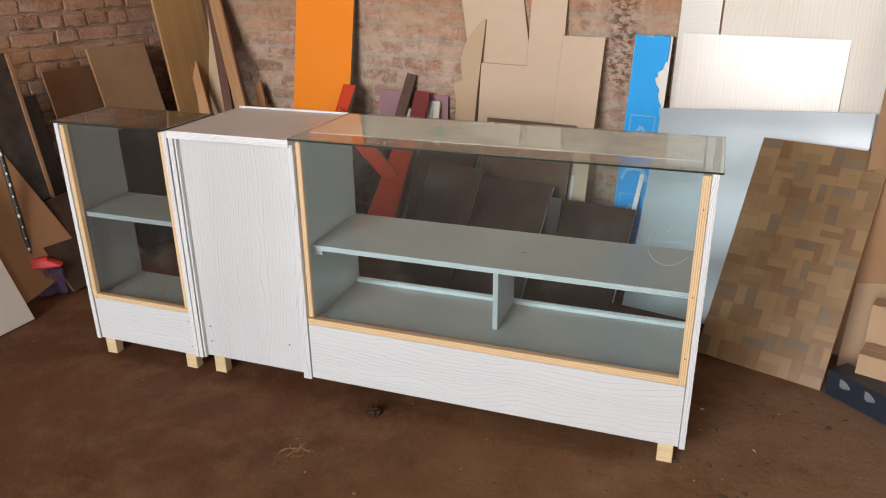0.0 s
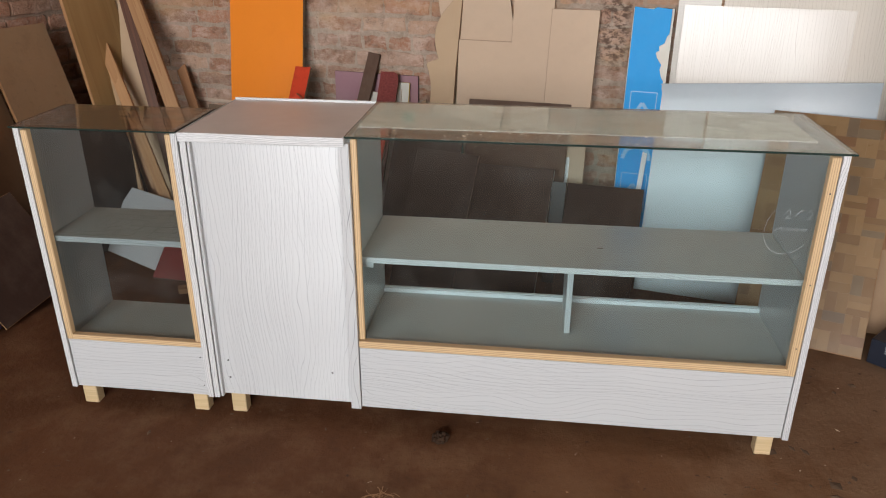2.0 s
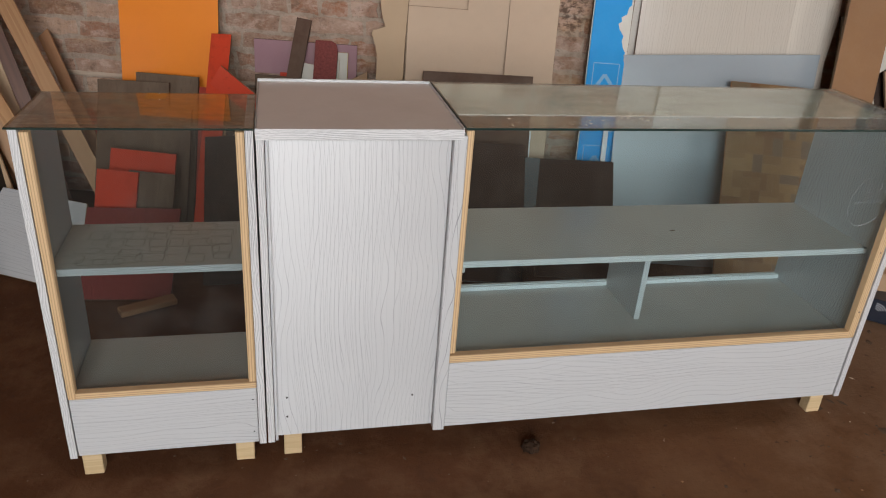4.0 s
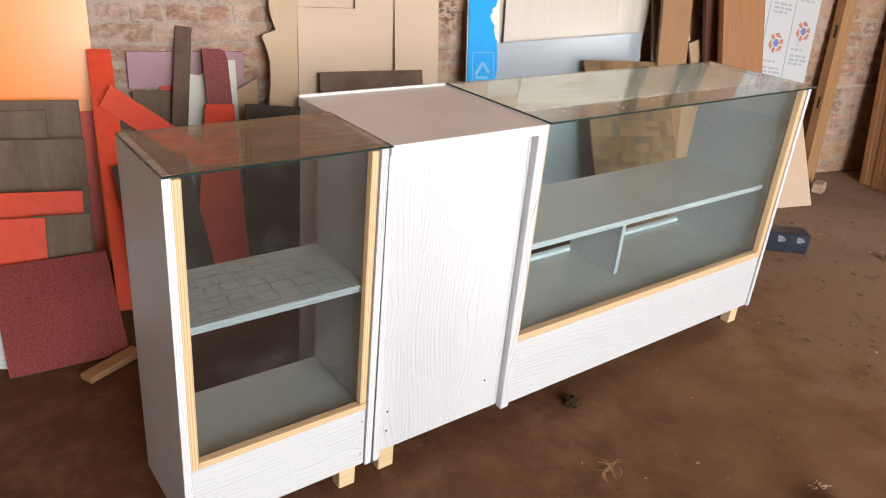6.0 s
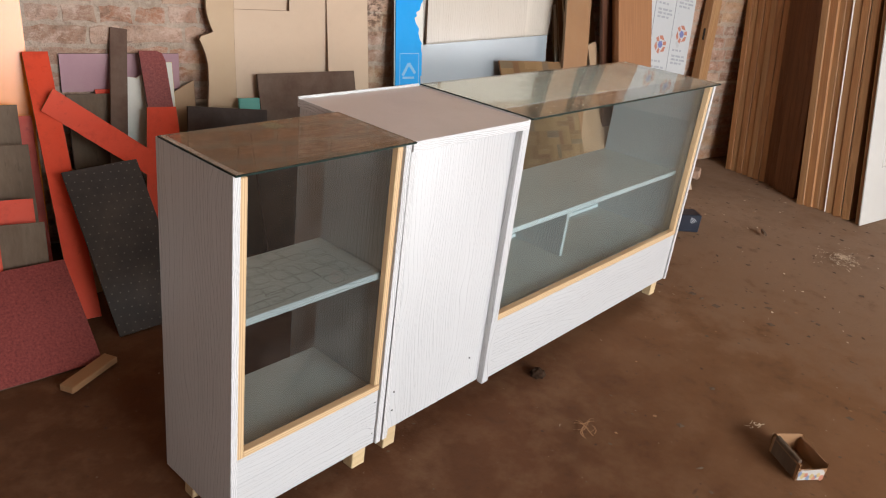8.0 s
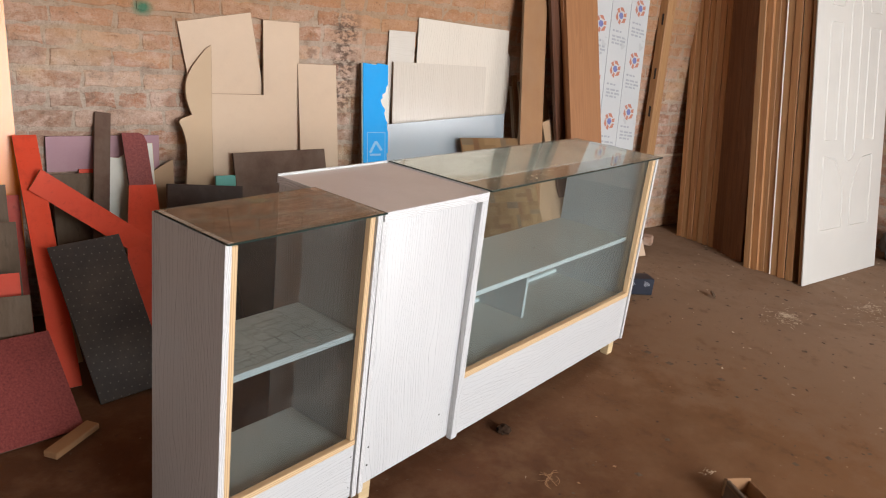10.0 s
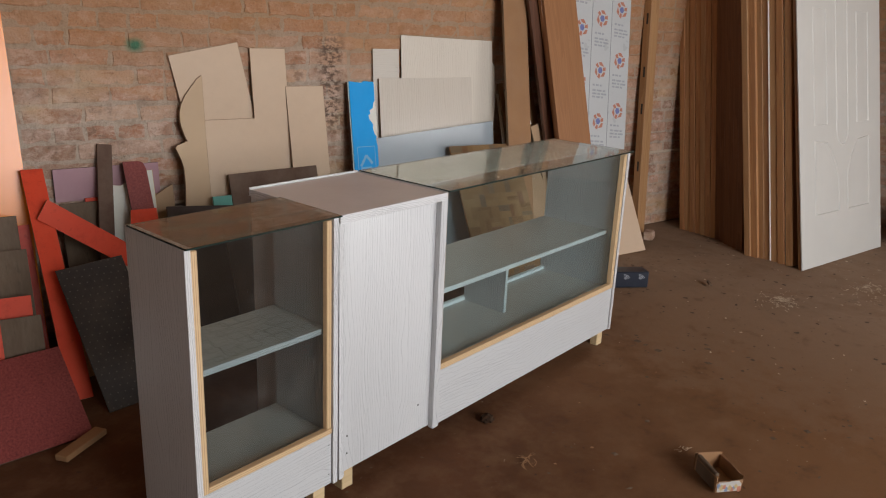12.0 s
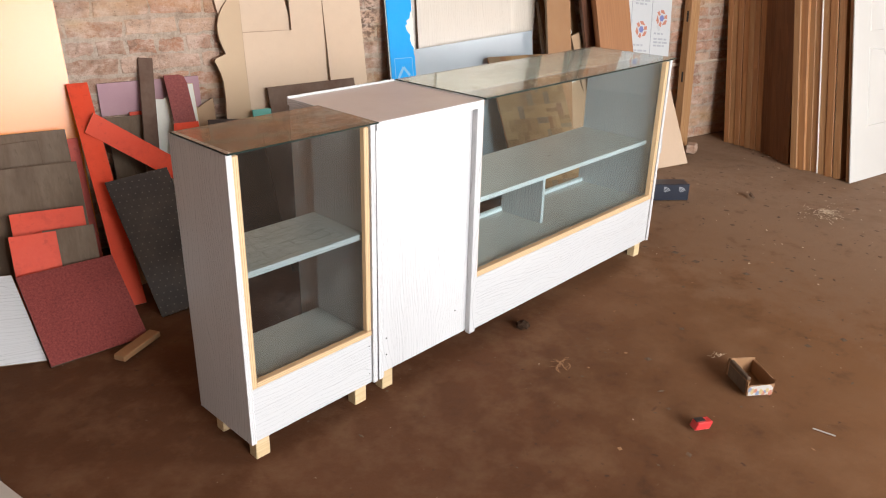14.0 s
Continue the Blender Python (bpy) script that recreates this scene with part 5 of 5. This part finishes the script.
for x0, x1, z0, z1 in ((-mw / 2, mw / 2, 0, 0.02), (-mw / 2, mw / 2, ml - 0.02, ml), (-mw / 2, -mw / 2 + 0.02, 0.02, ml - 0.02), (mw / 2 - 0.02, mw / 2, 0.02, ml - 0.02)):
    part("frame_bar", box(x0, x1, 0, 0.016, z0, z1, 0.003), MDF_BROWN, pane_frame)
# two cardboard sheets in darker browns, the corner's shade put into the colour
against_left("cardboard_sheet", 0.16, 0.56, 0.56, 0.34, 0.60, 0.006, (MDF_BROWN, MDF_BROWN), "cardboard sheet leaning low, browned for the corner's shade", "sheet", skew=-16)
against_left("cardboard_sheet", 0.40, 0.80, 0.36, 0.42, 0.64, 0.006, (CHOCOLATE, MDF_BROWN), "cardboard sheet lying low, dark brown for the corner's shade", "sheet", skew=-8)
slab("pale_panel", (-0.505, -0.32), (-0.485, 0.135), 0.62, 0.30, 0.016, (LAM_CREAM_H, MDF), "pale cream laminated panel leaning beside the counter", "board")

PLANKS = (  # foot, top, width, thickness, material, forked end
    ((-0.083, 1.347, 0), (-0.786, 1.992, 1.42), 0.066, 0.030, PINE_MID, False), ((-0.398, 1.506, 0), (-0.833, 1.949, 1.33), 0.094, 0.018, MDF_TAN, False), ((-0.470, 1.407, 0), (-0.830, 1.822, 1.20), 0.022, 0.016, PINE, False),
    ((-0.530, 1.598, 0), (-0.825, 1.881, 1.20), 0.026, 0.018, PINE_MID, False), ((-0.400, 1.500, 0), (-0.838, 1.790, 1.00), 0.060, 0.018, PINE_MID, True), ((-0.290, 1.440, 0), (-0.790, 1.985, 1.42), 0.050, 0.020, DARKWOOD, False),
    ((-0.127, 1.587, 0), (-0.42, 1.865, 0.715), 0.046, 0.022, PINE_RED, False), ((-0.50, 1.53, 0), (-0.80, 1.96, 1.25), 0.030, 0.014, PINE_RED, False), ((-0.20, 1.22, 0), (-0.845, 1.80, 1.05), 0.05, 0.018, PINE_MID, False),
    ((-0.05, 1.50, 0), (-0.30, 1.84, 0.42), 0.05, 0.016, RED_DULL, False))


def plank(foot, top, width, thick, mat, forked):
    """A timber from a foot on the floor to a top that rests in the corner."""
    foot, top = Vector(foot), Vector(top)
    up = (top - foot).normalized()
    n = Vector((0.15, -1, 0.25))
    n = (n - up * n.dot(up)).normalized()
    m = Matrix((up.cross(n) * -1, n * -1, up)).transposed().to_4x4()
    m.translation = foot + Vector((0, 0, 0.004))
    length, h = (top - foot).length, width / 2
    tilt = width * random.uniform(-0.6, 0.9)
    bm = prism([(-h, width * 0.42), (h, 0), (h * 0.97, length * 0.5), (h, length)] + ([(h * 0.35, length - 0.07), (h * 0.1, length - 0.02)] if forked else []) + [(-h, length + tilt), (-h * 1.03, length * 0.5)], thick, 0.0012, 0.0008)
    ob = finish("timber_plank", bm, [mat, mat], None, m)
    return tagged(ob, "rough sawn timber plank leaning into the corner", "plank", "leaning planks")


for row in PLANKS:
    plank(*row)


# ---- small things on the floor ----
def broom():
    t = thing("broom", (-0.665, 0.335, 0), "red push broom with a flower-patterned handle", "broom")
    bm = box(-0.118, 0.118, -0.033, 0.033, 0.125, 0.175, 0.012)
    for v in bm.verts:
        if v.co.z > 0.14:
            v.co.x *= 0.55
            v.co.y *= 0.7
    bmesh.ops.rotate(bm, cent=(0, 0, 0), matrix=Matrix.Rotation(radians(41), 3, "Z"), verts=bm.verts)
    part("head", bm, RED_PLASTIC, t, "red plastic head")
    for side, mat in ((-1, BRISTLE_RED), (1, BRISTLE_BLUE)):
        bm = bmesh.new()
        r = random.Random(side + 4)
        for k in range(220):
            x, yy = side * r.uniform(0.0, 0.112), r.uniform(-0.026, 0.026)
            fx, fy = x * 1.12 + r.uniform(-0.006, 0.006), yy * 1.5 + r.uniform(-0.006, 0.006)
            w = 0.0016
            a = [bm.verts.new(p) for p in ((x - w, yy, 0.12), (x + w, yy, 0.12), (fx + w, fy, 0.002), (fx - w, fy, 0.002))]
            bm.faces.new(a)
            a = [bm.verts.new(p) for p in ((x, yy - w, 0.12), (x, yy + w, 0.12), (fx, fy + w, 0.002), (fx, fy - w, 0.002))]
            bm.faces.new(a)
        bmesh.ops.rotate(bm, cent=(0, 0, 0), matrix=Matrix.Rotation(radians(41), 3, "Z"), verts=bm.verts)
        part("bristles", bm, mat, t, "red bristles" if side < 0 else "violet bristles")
    top = Vector((-0.20, 0.10, 0.98))
    pole = part("handle", cylinder((0, 0, 0.15), top, 0.011), BLACK, t, "dark handle with pale flowers")
    for k in range(16):
        p = Vector((0, 0, 0.15)).lerp(top, 0.08 + k * 0.055)
        side = Vector((1, -1, 0)).normalized() * 0.0115
        bm = bmesh.new()
        bmesh.ops.create_icosphere(bm, subdivisions=1, radius=0.006 if k % 3 else 0.009, matrix=Matrix.Translation(p + side * (0.8 if k % 2 else 0.6) + Vector((0, 0, 0.004 * (k % 4)))) @ Matrix.Diagonal((1, 0.6, 1.2, 1)))
        part("flower", bm, TORN, pole)


def open_box():
    t = thing("small_carton", Matrix.Translation((1.316, -0.848, 0.002)) @ pose(0, 0, 0, 0, 0, -38), "small open torn cardboard box with printed front", "carton")
    sx, sy, sz, w = 0.092, 0.135, 0.055, 0.003
    rnd = random.Random(8)
    for x0, x1, y0, y1, z in ((0, sx, 0, w, sz * 0.75), (0, sx, sy - w, sy, sz * 1.15), (0, w, w, sy - w, sz), (sx - w, sx, w, sy - w, sz * 1.05)):
        bm = box(x0, x1, y0, y1, 0, z, 0.0006)
        for v in bm.verts:
            if v.co.z > z / 2:
                v.co += Vector((rnd.uniform(-0.006, 0.006), rnd.uniform(-0.006, 0.006), rnd.uniform(-0.006, 0.004)))
        part("carton_side", bm, MDF_BROWN, t)
    part("carton_bottom", box(w, sx - w, w, sy - w, 0.001, 0.004, 0), MDF_BROWN, t)
    bm = box(-0.002, 0.012, 0.01, sy - 0.01, 0.0, sz + 0.01, 0.003)
    part("torn_flap", bm, GREYBROWN, t, "crumpled dark flap")
    part("printed_front", box(0.004, sx - 0.004, -0.0018, -0.0006, 0.003, sz * 0.72, 0), CARD_PRINT, t, "worn pale printed front")
    for k in range(9):
        x, z, s = 0.010 + k * 0.0088 + rnd.uniform(-0.003, 0.003), rnd.uniform(0.008, sz * 0.5), rnd.uniform(0.0045, 0.0075)
        bm = bmesh.new()
        bm.faces.new([bm.verts.new((x + s * math.cos(a) * rnd.uniform(0.6, 1.3), -0.0022, z + s * 1.4 * math.sin(a) * rnd.uniform(0.6, 1.3))) for a in [0.9 * q for q in range(7)]])
        part("printed_patch", bm, (PRINT_FADED_BLUE, PRINT_FADED_YELLOW, LOGO_RED)[k % 3], t)


def red_packet():
    t = thing("red_packet", Matrix.Translation((1.017, -0.815, 0.002)) @ pose(0, 0, 0, 0, 0, -32), "small crushed red packet on the floor", "packet")
    bm = box(0, 0.052, 0, 0.034, 0, 0.027, 0.003)
    for v in bm.verts:
        v.co.x += 0.012 * v.co.z / 0.03
        v.co.z *= 1 - 5 * v.co.y * v.co.x / 0.062 * 0.9
    part("body", bm, RED_PLASTIC, t)
    part("side_wall", box(0.0485, 0.0515, 0.002, 0.033, 0.0, 0.020, 0.0005), LOGO_RED, t)
    part("torn_mouth", box(0.010, 0.040, 0.010, 0.030, 0.024, 0.0276, 0.0003), BLACK, t, "dark torn opening")


def offcut_block():
    ob = finish("timber_offcut", box(-0.095, 0.095, -0.024, 0.024, 0, 0.022, 0.003), MDF_BROWN, None, Matrix.Translation((0.054, 0.826, 0)) @ pose(0, 0, 0, 0, 0, 25))
    tagged(ob, "short pale timber offcut lying on the floor", "timber")
    ob = finish("white_stick", cylinder((-0.032, 0, 0.004), (0.032, 0, 0.004), 0.0022, 10), CARD_PRINT, None, Matrix.Translation((1.296, -1.100, 0)) @ pose(0, 0, 0, 0, 0, -81))
    tagged(ob, "short white plastic tube on the floor", "tube")
    bm = box(-0.055, 0.055, -0.035, 0.035, 0, 0.06, 0.010)
    for v in bm.verts:
        v.co += Vector((0.006 * noise.noise(v.co * 60), 0.006 * noise.noise(v.co * 50 + Vector((3, 0, 0))), 0.006 * noise.noise(v.co * 55)))
    for v in bm.verts:
        v.co.z = max(v.co.z, 0)
    ob = finish("broken_brick", bm, BRICK_ONE, None, Matrix.Translation((3.97, 0.68, 0)) @ pose(0, 0, 0, 0, 0, 20))
    tagged(ob, "broken orange brick piece by the wall", "brick")
    bm = bmesh.new()
    bmesh.ops.create_icosphere(bm, subdivisions=3, radius=0.03)
    for v in bm.verts:
        v.co += v.co.normalized() * 0.012 * noise.noise(v.co * 70)
        v.co.z = max(0.0, v.co.z * 0.75 + 0.008)
    ob = finish("dirt_clod", bm, DIRT, None, Matrix.Translation((1.168, -0.035, -0.004)) @ Matrix.Scale(0.8, 4))
    tagged(ob, "dark lump of dirt under the counter front", "clod")
    ob = finish("wood_chip", prism([(0, 0), (0.05, 0.005), (0.075, 0.02), (0.03, 0.03), (0.0, 0.022)], 0.012, 0.002), CHIP, None, Matrix.Translation((3.30, -0.05, 0)) @ pose(0, 0, 0.0, -60, 0, 30))
    ob.location.z = 0.012
    tagged(ob, "dark splinter of wood on the floor", "wood chip")


def curls(name, cx, cy, n, spread, seed, label, mat=SHAVING, size=0.03):
    """A heap of thin curled wood shavings."""
    r = random.Random(seed)
    bm = bmesh.new()
    for _ in range(n):
        a, d = r.uniform(0, 6.28), abs(r.gauss(0, spread))
        p = Vector((cx + d * math.cos(a), cy + d * math.sin(a) * 0.7, 0.003 + max(0, spread * 0.35 - d * 0.3) * r.random()))
        ln, w, turn, lift = r.uniform(0.4, 1.3) * size, r.uniform(0.0006, 0.0018), r.uniform(-2.5, 2.5), r.uniform(0, 0.35)
        h, prev = r.uniform(0, 6.28), None
        for k in range(6):
            side = Vector((-math.sin(h), math.cos(h), r.uniform(-0.3, 0.3))) * w
            cur = (bm.verts.new(p + side), bm.verts.new(p - side))
            if prev:
                bm.faces.new((prev[0], prev[1], cur[1], cur[0]))
            prev = cur
            p = p + Vector((math.cos(h), math.sin(h), lift * (1 if k < 3 else -1))) * ln / 5
            p.z = max(p.z, 0.002)
            h += turn / 5
    ob = finish(name, bm, mat)
    tagged(ob, label, "wood shavings", kind="stuff")


def litter(name, n, mat, seed, label, lo, hi, area, level=None):
    """Loose chips and crumbs over the floor, or on a level surface."""
    r = random.Random(seed)
    verts, faces = [], []
    for _ in range(n):
        x, y = r.uniform(area[0], area[1]), r.uniform(area[2], area[3])
        s, h, a = lo + (hi * 1.25 - lo) * r.random() ** 2.2, r.uniform(0.06, 0.24), r.uniform(0, 6.28)
        e = r.uniform(0.3, 1.0)
        z = floor_height(x, y) if level is None else level
        k = len(verts)
        for dx, dy, dz in ((1, 0, 0), (0, e, 0), (-1, 0, 0), (0, -e, 0), (0.1, 0.1, h)):
            verts.append((x + s * (dx * math.cos(a) - dy * math.sin(a)), y + s * (dx * math.sin(a) + dy * math.cos(a)), z + 0.0002 + s * dz * r.uniform(0.7, 1.2)))
        faces += [(k, k + 1, k + 4), (k + 1, k + 2, k + 4), (k + 2, k + 3, k + 4), (k + 3, k, k + 4)]
    me = bpy.data.meshes.new(name)
    me.from_pydata(verts, [], faces)
    me.materials.append(mat)
    tagged(new(name, me), label, "litter", kind="stuff")


def crumpled(name, at, size, mat, seed, label, category, flat=0.6, rough=0.35):
    bm = bmesh.new()
    bmesh.ops.create_icosphere(bm, subdivisions=4, radius=1)
    off = Vector((seed * 3.7, seed * 1.3, 0))
    for v in bm.verts:
        n = v.co.normalized()
        v.co = n * (1 + rough * noise.noise(n * 2.2 + off) + rough * 0.5 * abs(noise.noise(n * 6 + off)) + 0.12 * noise.noise(n * 13 + off))
        v.co = Vector((v.co.x * size[0], v.co.y * size[1], max(0.0, (v.co.z + flat) * size[2])))
    ob = finish(name, bm, mat, None, Matrix.Translation(at))
    for p in ob.data.polygons:
        p.use_smooth = True
    return tagged(ob, label, category)


def bottle():
    t = thing("plastic_bottle", Matrix.Translation((5.52, -0.86, 0.075)) @ pose(0, 0, 0, 8, -6, 0), "clear plastic drink bottle with a red label", "bottle")
    rings = ((0.0, 0.045), (0.01, 0.05), (0.10, 0.048), (0.19, 0.05), (0.25, 0.044), (0.29, 0.022), (0.31, 0.014), (0.33, 0.014))

    def lathe(rs):
        bm = bmesh.new()
        prev = None
        for z, r in rs:
            cur = [bm.verts.new((r * math.cos(2 * math.pi * k / 20), r * math.sin(2 * math.pi * k / 20), z)) for k in range(20)]
            if prev:
                for k in range(20):
                    f = bm.faces.new((prev[k], prev[(k + 1) % 20], cur[(k + 1) % 20], cur[k]))
                    f.smooth = True
            prev = cur
        bm.faces.new(prev)
        return bm
    body = part("body", lathe(rings), CLEAR_PLASTIC, t, "clear plastic body")
    body.visible_shadow = False
    part("label", lathe(((0.10, 0.0505), (0.19, 0.0515))), RED_PLASTIC, t, "red paper label")
    part("cap", lathe(((0.325, 0.016), (0.345, 0.016))), LOGO_RED, t)


broom()
open_box()
red_packet()
offcut_block()
crumpled("plastic_bag", (5.42, -0.66, 0.0), (0.15, 0.12, 0.15), GREY_SHEET, 1, "crumpled clear grey plastic bag with dark print", "bag", 0.9)
crumpled("green_sack", (5.55, -0.84, 0.0), (0.26, 0.16, 0.07), GREEN, 2, "crumpled dark green sack on the floor", "sack", 0.7)
crumpled("yellow_cloth", (5.38, -0.80, 0.0), (0.17, 0.10, 0.035), YELLOW, 3, "crumpled yellow cloth on the floor", "cloth", 0.7)
bottle()
curls("wood_shavings", 3.34, -0.42, 150, 0.075, 1, "heap of pale curled wood shavings on the floor")
curls("wood_shavings", 1.04, -0.30, 14, 0.025, 2, "few curled pale shavings on the floor", MDF_BROWN, size=0.045)
curls("wood_shavings", 3.9, -0.75, 130, 0.16, 3, "scattered pale wood shavings on the floor")
curls("wood_shavings", 4.35, -0.95, 70, 0.30, 5, "thinly scattered pale wood shavings on the floor")
curls("wood_shavings", 1.50, -0.665, 8, 0.02, 4, "few curled pale shavings beside a box")
litter("glass_crumbs", 130, SHAVING, 31, "pale sawdust crumbs lying on the glass top", 0.0008, 0.0045, (1.02, 1.75, 0.005, 0.12), 0.9069)
litter("glass_crumbs", 60, CHIP, 32, "dark crumbs lying on the smoked glass top", 0.0007, 0.003, (0.02, 0.44, 0.0, 0.24), 0.9045)
litter("floor_chips", 330, CHIP, 21, "dark wood chips scattered over the floor", 0.002, 0.013, (0.2, 5.3, -2.6, 0.6))
litter("floor_crumbs", 150, MDF_BROWN, 22, "pale wood crumbs scattered over the floor", 0.002, 0.008, (-0.6, 5.3, -2.4, 0.9))
litter("floor_chips", 260, CHIP, 23, "dark crumbs scattered over the floor", 0.0015, 0.006, (-0.9, 2.4, -2.0, 0.8))

litter("floor_chips", 420, CHIP, 24, "dark wood chips and crumbs on the dusty floor", 0.003, 0.017, (1.9, 5.4, -1.5, 0.55))
litter("floor_crumbs", 200, SHAVING, 25, "pale shavings and crumbs on the dusty floor", 0.002, 0.009, (2.1, 5.4, -1.3, 0.45))


def wall_marks():
    """A lime bead that catches light along a course."""
    bm = bmesh.new()
    rows = []
    for k in range(241):
        u = U0 + (U1 - U0) * k / 240
        z = 0.553 + 0.006 * noise.noise((u * 2.1, 0, 0))
        d = 0.012 + 0.005 * noise.noise((u * 9, 4, 0))
        rows.append([bm.verts.new(room(u, v, z + dz)) for v, dz in ((-0.002, 0.012), (d * 0.6, 0.009), (d, 0.001), (d * 0.7, -0.007), (-0.002, -0.010))])
    for a, b in zip(rows, rows[1:]):
        for q in range(4):
            bm.faces.new((a[q], a[q + 1], b[q + 1], b[q])).smooth = True
    bmesh.ops.recalc_face_normals(bm, faces=bm.faces[:])
    tagged(finish("trim", bm, CONCRETE), "pale lime mortar bead along a brick course", "trim", kind="structure")


wall_marks()


# ---- bricks ----
def brick_mesh(name, length, seed, material, proud=0.0):
    r = random.Random(seed)
    hgt, nx, nz = 0.060, 6, 2
    bm = bmesh.new()
    g = []
    for i in range(nx + 1):
        for k in range(nz + 1):
            x, z = -length / 2 + length * i / nx, -hgt / 2 + hgt * k / nz
            edge = i in (0, nx) or k in (0, nz)
            x += r.uniform(-0.006, 0.006)
            z += r.uniform(-0.0055, 0.0055)
            g.append(bm.verts.new((x * (0.985 if edge else 1), -proud - (0.0016 if edge else 0.0042) + r.uniform(-0.0015, 0.0015), z * (0.94 if edge else 1))))
    at = lambda i, k: g[i * (nz + 1) + k]
    for i in range(nx):
        for k in range(nz):
            f = bm.faces.new((at(i, k), at(i + 1, k), at(i + 1, k + 1), at(i, k + 1)))
            f.smooth = True
    rim = [at(i, 0) for i in range(nx)] + [at(nx, k) for k in range(nz)] + [at(nx - i, nz) for i in range(nx)] + [at(0, nz - k) for k in range(nz)]
    side = [bm.verts.new(v.co) for v in rim]
    low = [bm.verts.new((v.co.x * 1.045, 0.004, v.co.z * 1.16)) for v in rim]
    for q in range(len(rim)):
        n = (q + 1) % len(rim)
        bm.faces.new((side[q], low[q], low[n], side[n]))
    bmesh.ops.recalc_face_normals(bm, faces=bm.faces[:])
    me = bpy.data.meshes.new(name)
    bm.to_mesh(me)
    bm.free()
    me.materials.append(material)
    return me


LONG = [brick_mesh("brick", 0.216, 40 + k, BRICK_ONE, 0.0012) for k in range(6)]
SHORT = [brick_mesh("brick", 0.108, 60 + k, BRICK_ONE, 0.0012) for k in range(4)]
LONG_RED = [brick_mesh("brick", 0.216, 80 + k, BRICK_RED, 0.008) for k in range(5)]
SHORT_RED = [brick_mesh("brick", 0.108, 90 + k, BRICK_RED, 0.008) for k in range(4)]


def lay_bricks(parent, to_world, length, height, near, seed, long=LONG, short_ones=SHORT, rest=BRICK_REST, tip=1.0):
    """Courses 78 mm high; those for which near(s, z) holds are pieces of their own, the rest is joined."""
    r = random.Random(seed)
    verts, faces = [], []
    count = 0
    for c in range(int(height / 0.078)):
        z = 0.039 + c * 0.078
        s = -0.10 - r.uniform(0, 0.12)
        while s < length:
            short = r.random() < (0.75 if c % 3 == 2 else 0.16)
            ln = 0.108 if short else 0.216
            me = r.choice(short_ones if short else long)
            mid = s + ln / 2
            m = to_world(mid, z + r.uniform(-0.004, 0.004)) @ pose(0, r.uniform(-0.002, 0.003), 0, tip * r.uniform(-1.0, 1.0), r.uniform(-0.9, 0.9), tip * r.uniform(-0.7, 0.7))
            if r.random() < 0.5:
                m = m @ pose(0, 0, 0, 0, 180, 0)
            if near(mid, z) and count < 295:
                ob = new("brick", me)
                ob.parent = parent
                ob.matrix_basis = m
                count += 1
            else:
                k = len(verts)
                verts += [tuple(m @ v.co) for v in me.vertices]
                faces += [tuple(k + i for i in p.vertices) for p in me.polygons]
            s += ln + r.uniform(0.010, 0.020)
    me = bpy.data.meshes.new("brickwork")
    me.from_pydata(verts, [], faces)
    me.materials.append(rest)
    me.polygons.foreach_set("use_smooth", [True] * len(me.polygons))
    ob = new("brickwork", me)
    ob.parent = parent
    tagged(ob, "old orange bricks with pale smeared mortar", kind="stuff")


def on_back(s, z):
    m = Matrix((U, -V, Vector((0, 0, 1)))).transposed().to_4x4()
    m.translation = room(U0 + s, 0, z)
    return m


def on_left(s, z):
    m = Matrix((-V, -U, Vector((0, 0, 1)))).transposed().to_4x4()
    m.translation = room(U0, 3.2 - s, z)
    return m


def on_right(s, z):
    m = Matrix((V, U, Vector((0, 0, 1)))).transposed().to_4x4()
    m.translation = room(U1, s, z)
    return m


lay_bricks(wall_back, on_back, U1 - U0, 2.6, lambda s, z: 0.9 < s < 3.2 and 0.62 < z < 1.75, 1)
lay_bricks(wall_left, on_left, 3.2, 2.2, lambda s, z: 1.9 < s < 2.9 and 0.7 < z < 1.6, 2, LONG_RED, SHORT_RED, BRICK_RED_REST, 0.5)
lay_bricks(bpy.data.objects["wall_right"], lambda s, z: bpy.data.objects["wall_right"].matrix_basis.inverted() @ on_right(s, z), 3.55, 2.6, lambda s, z: 1.0 < s < 3.4 and 0.3 < z < 1.5, 3, tip=0.3)
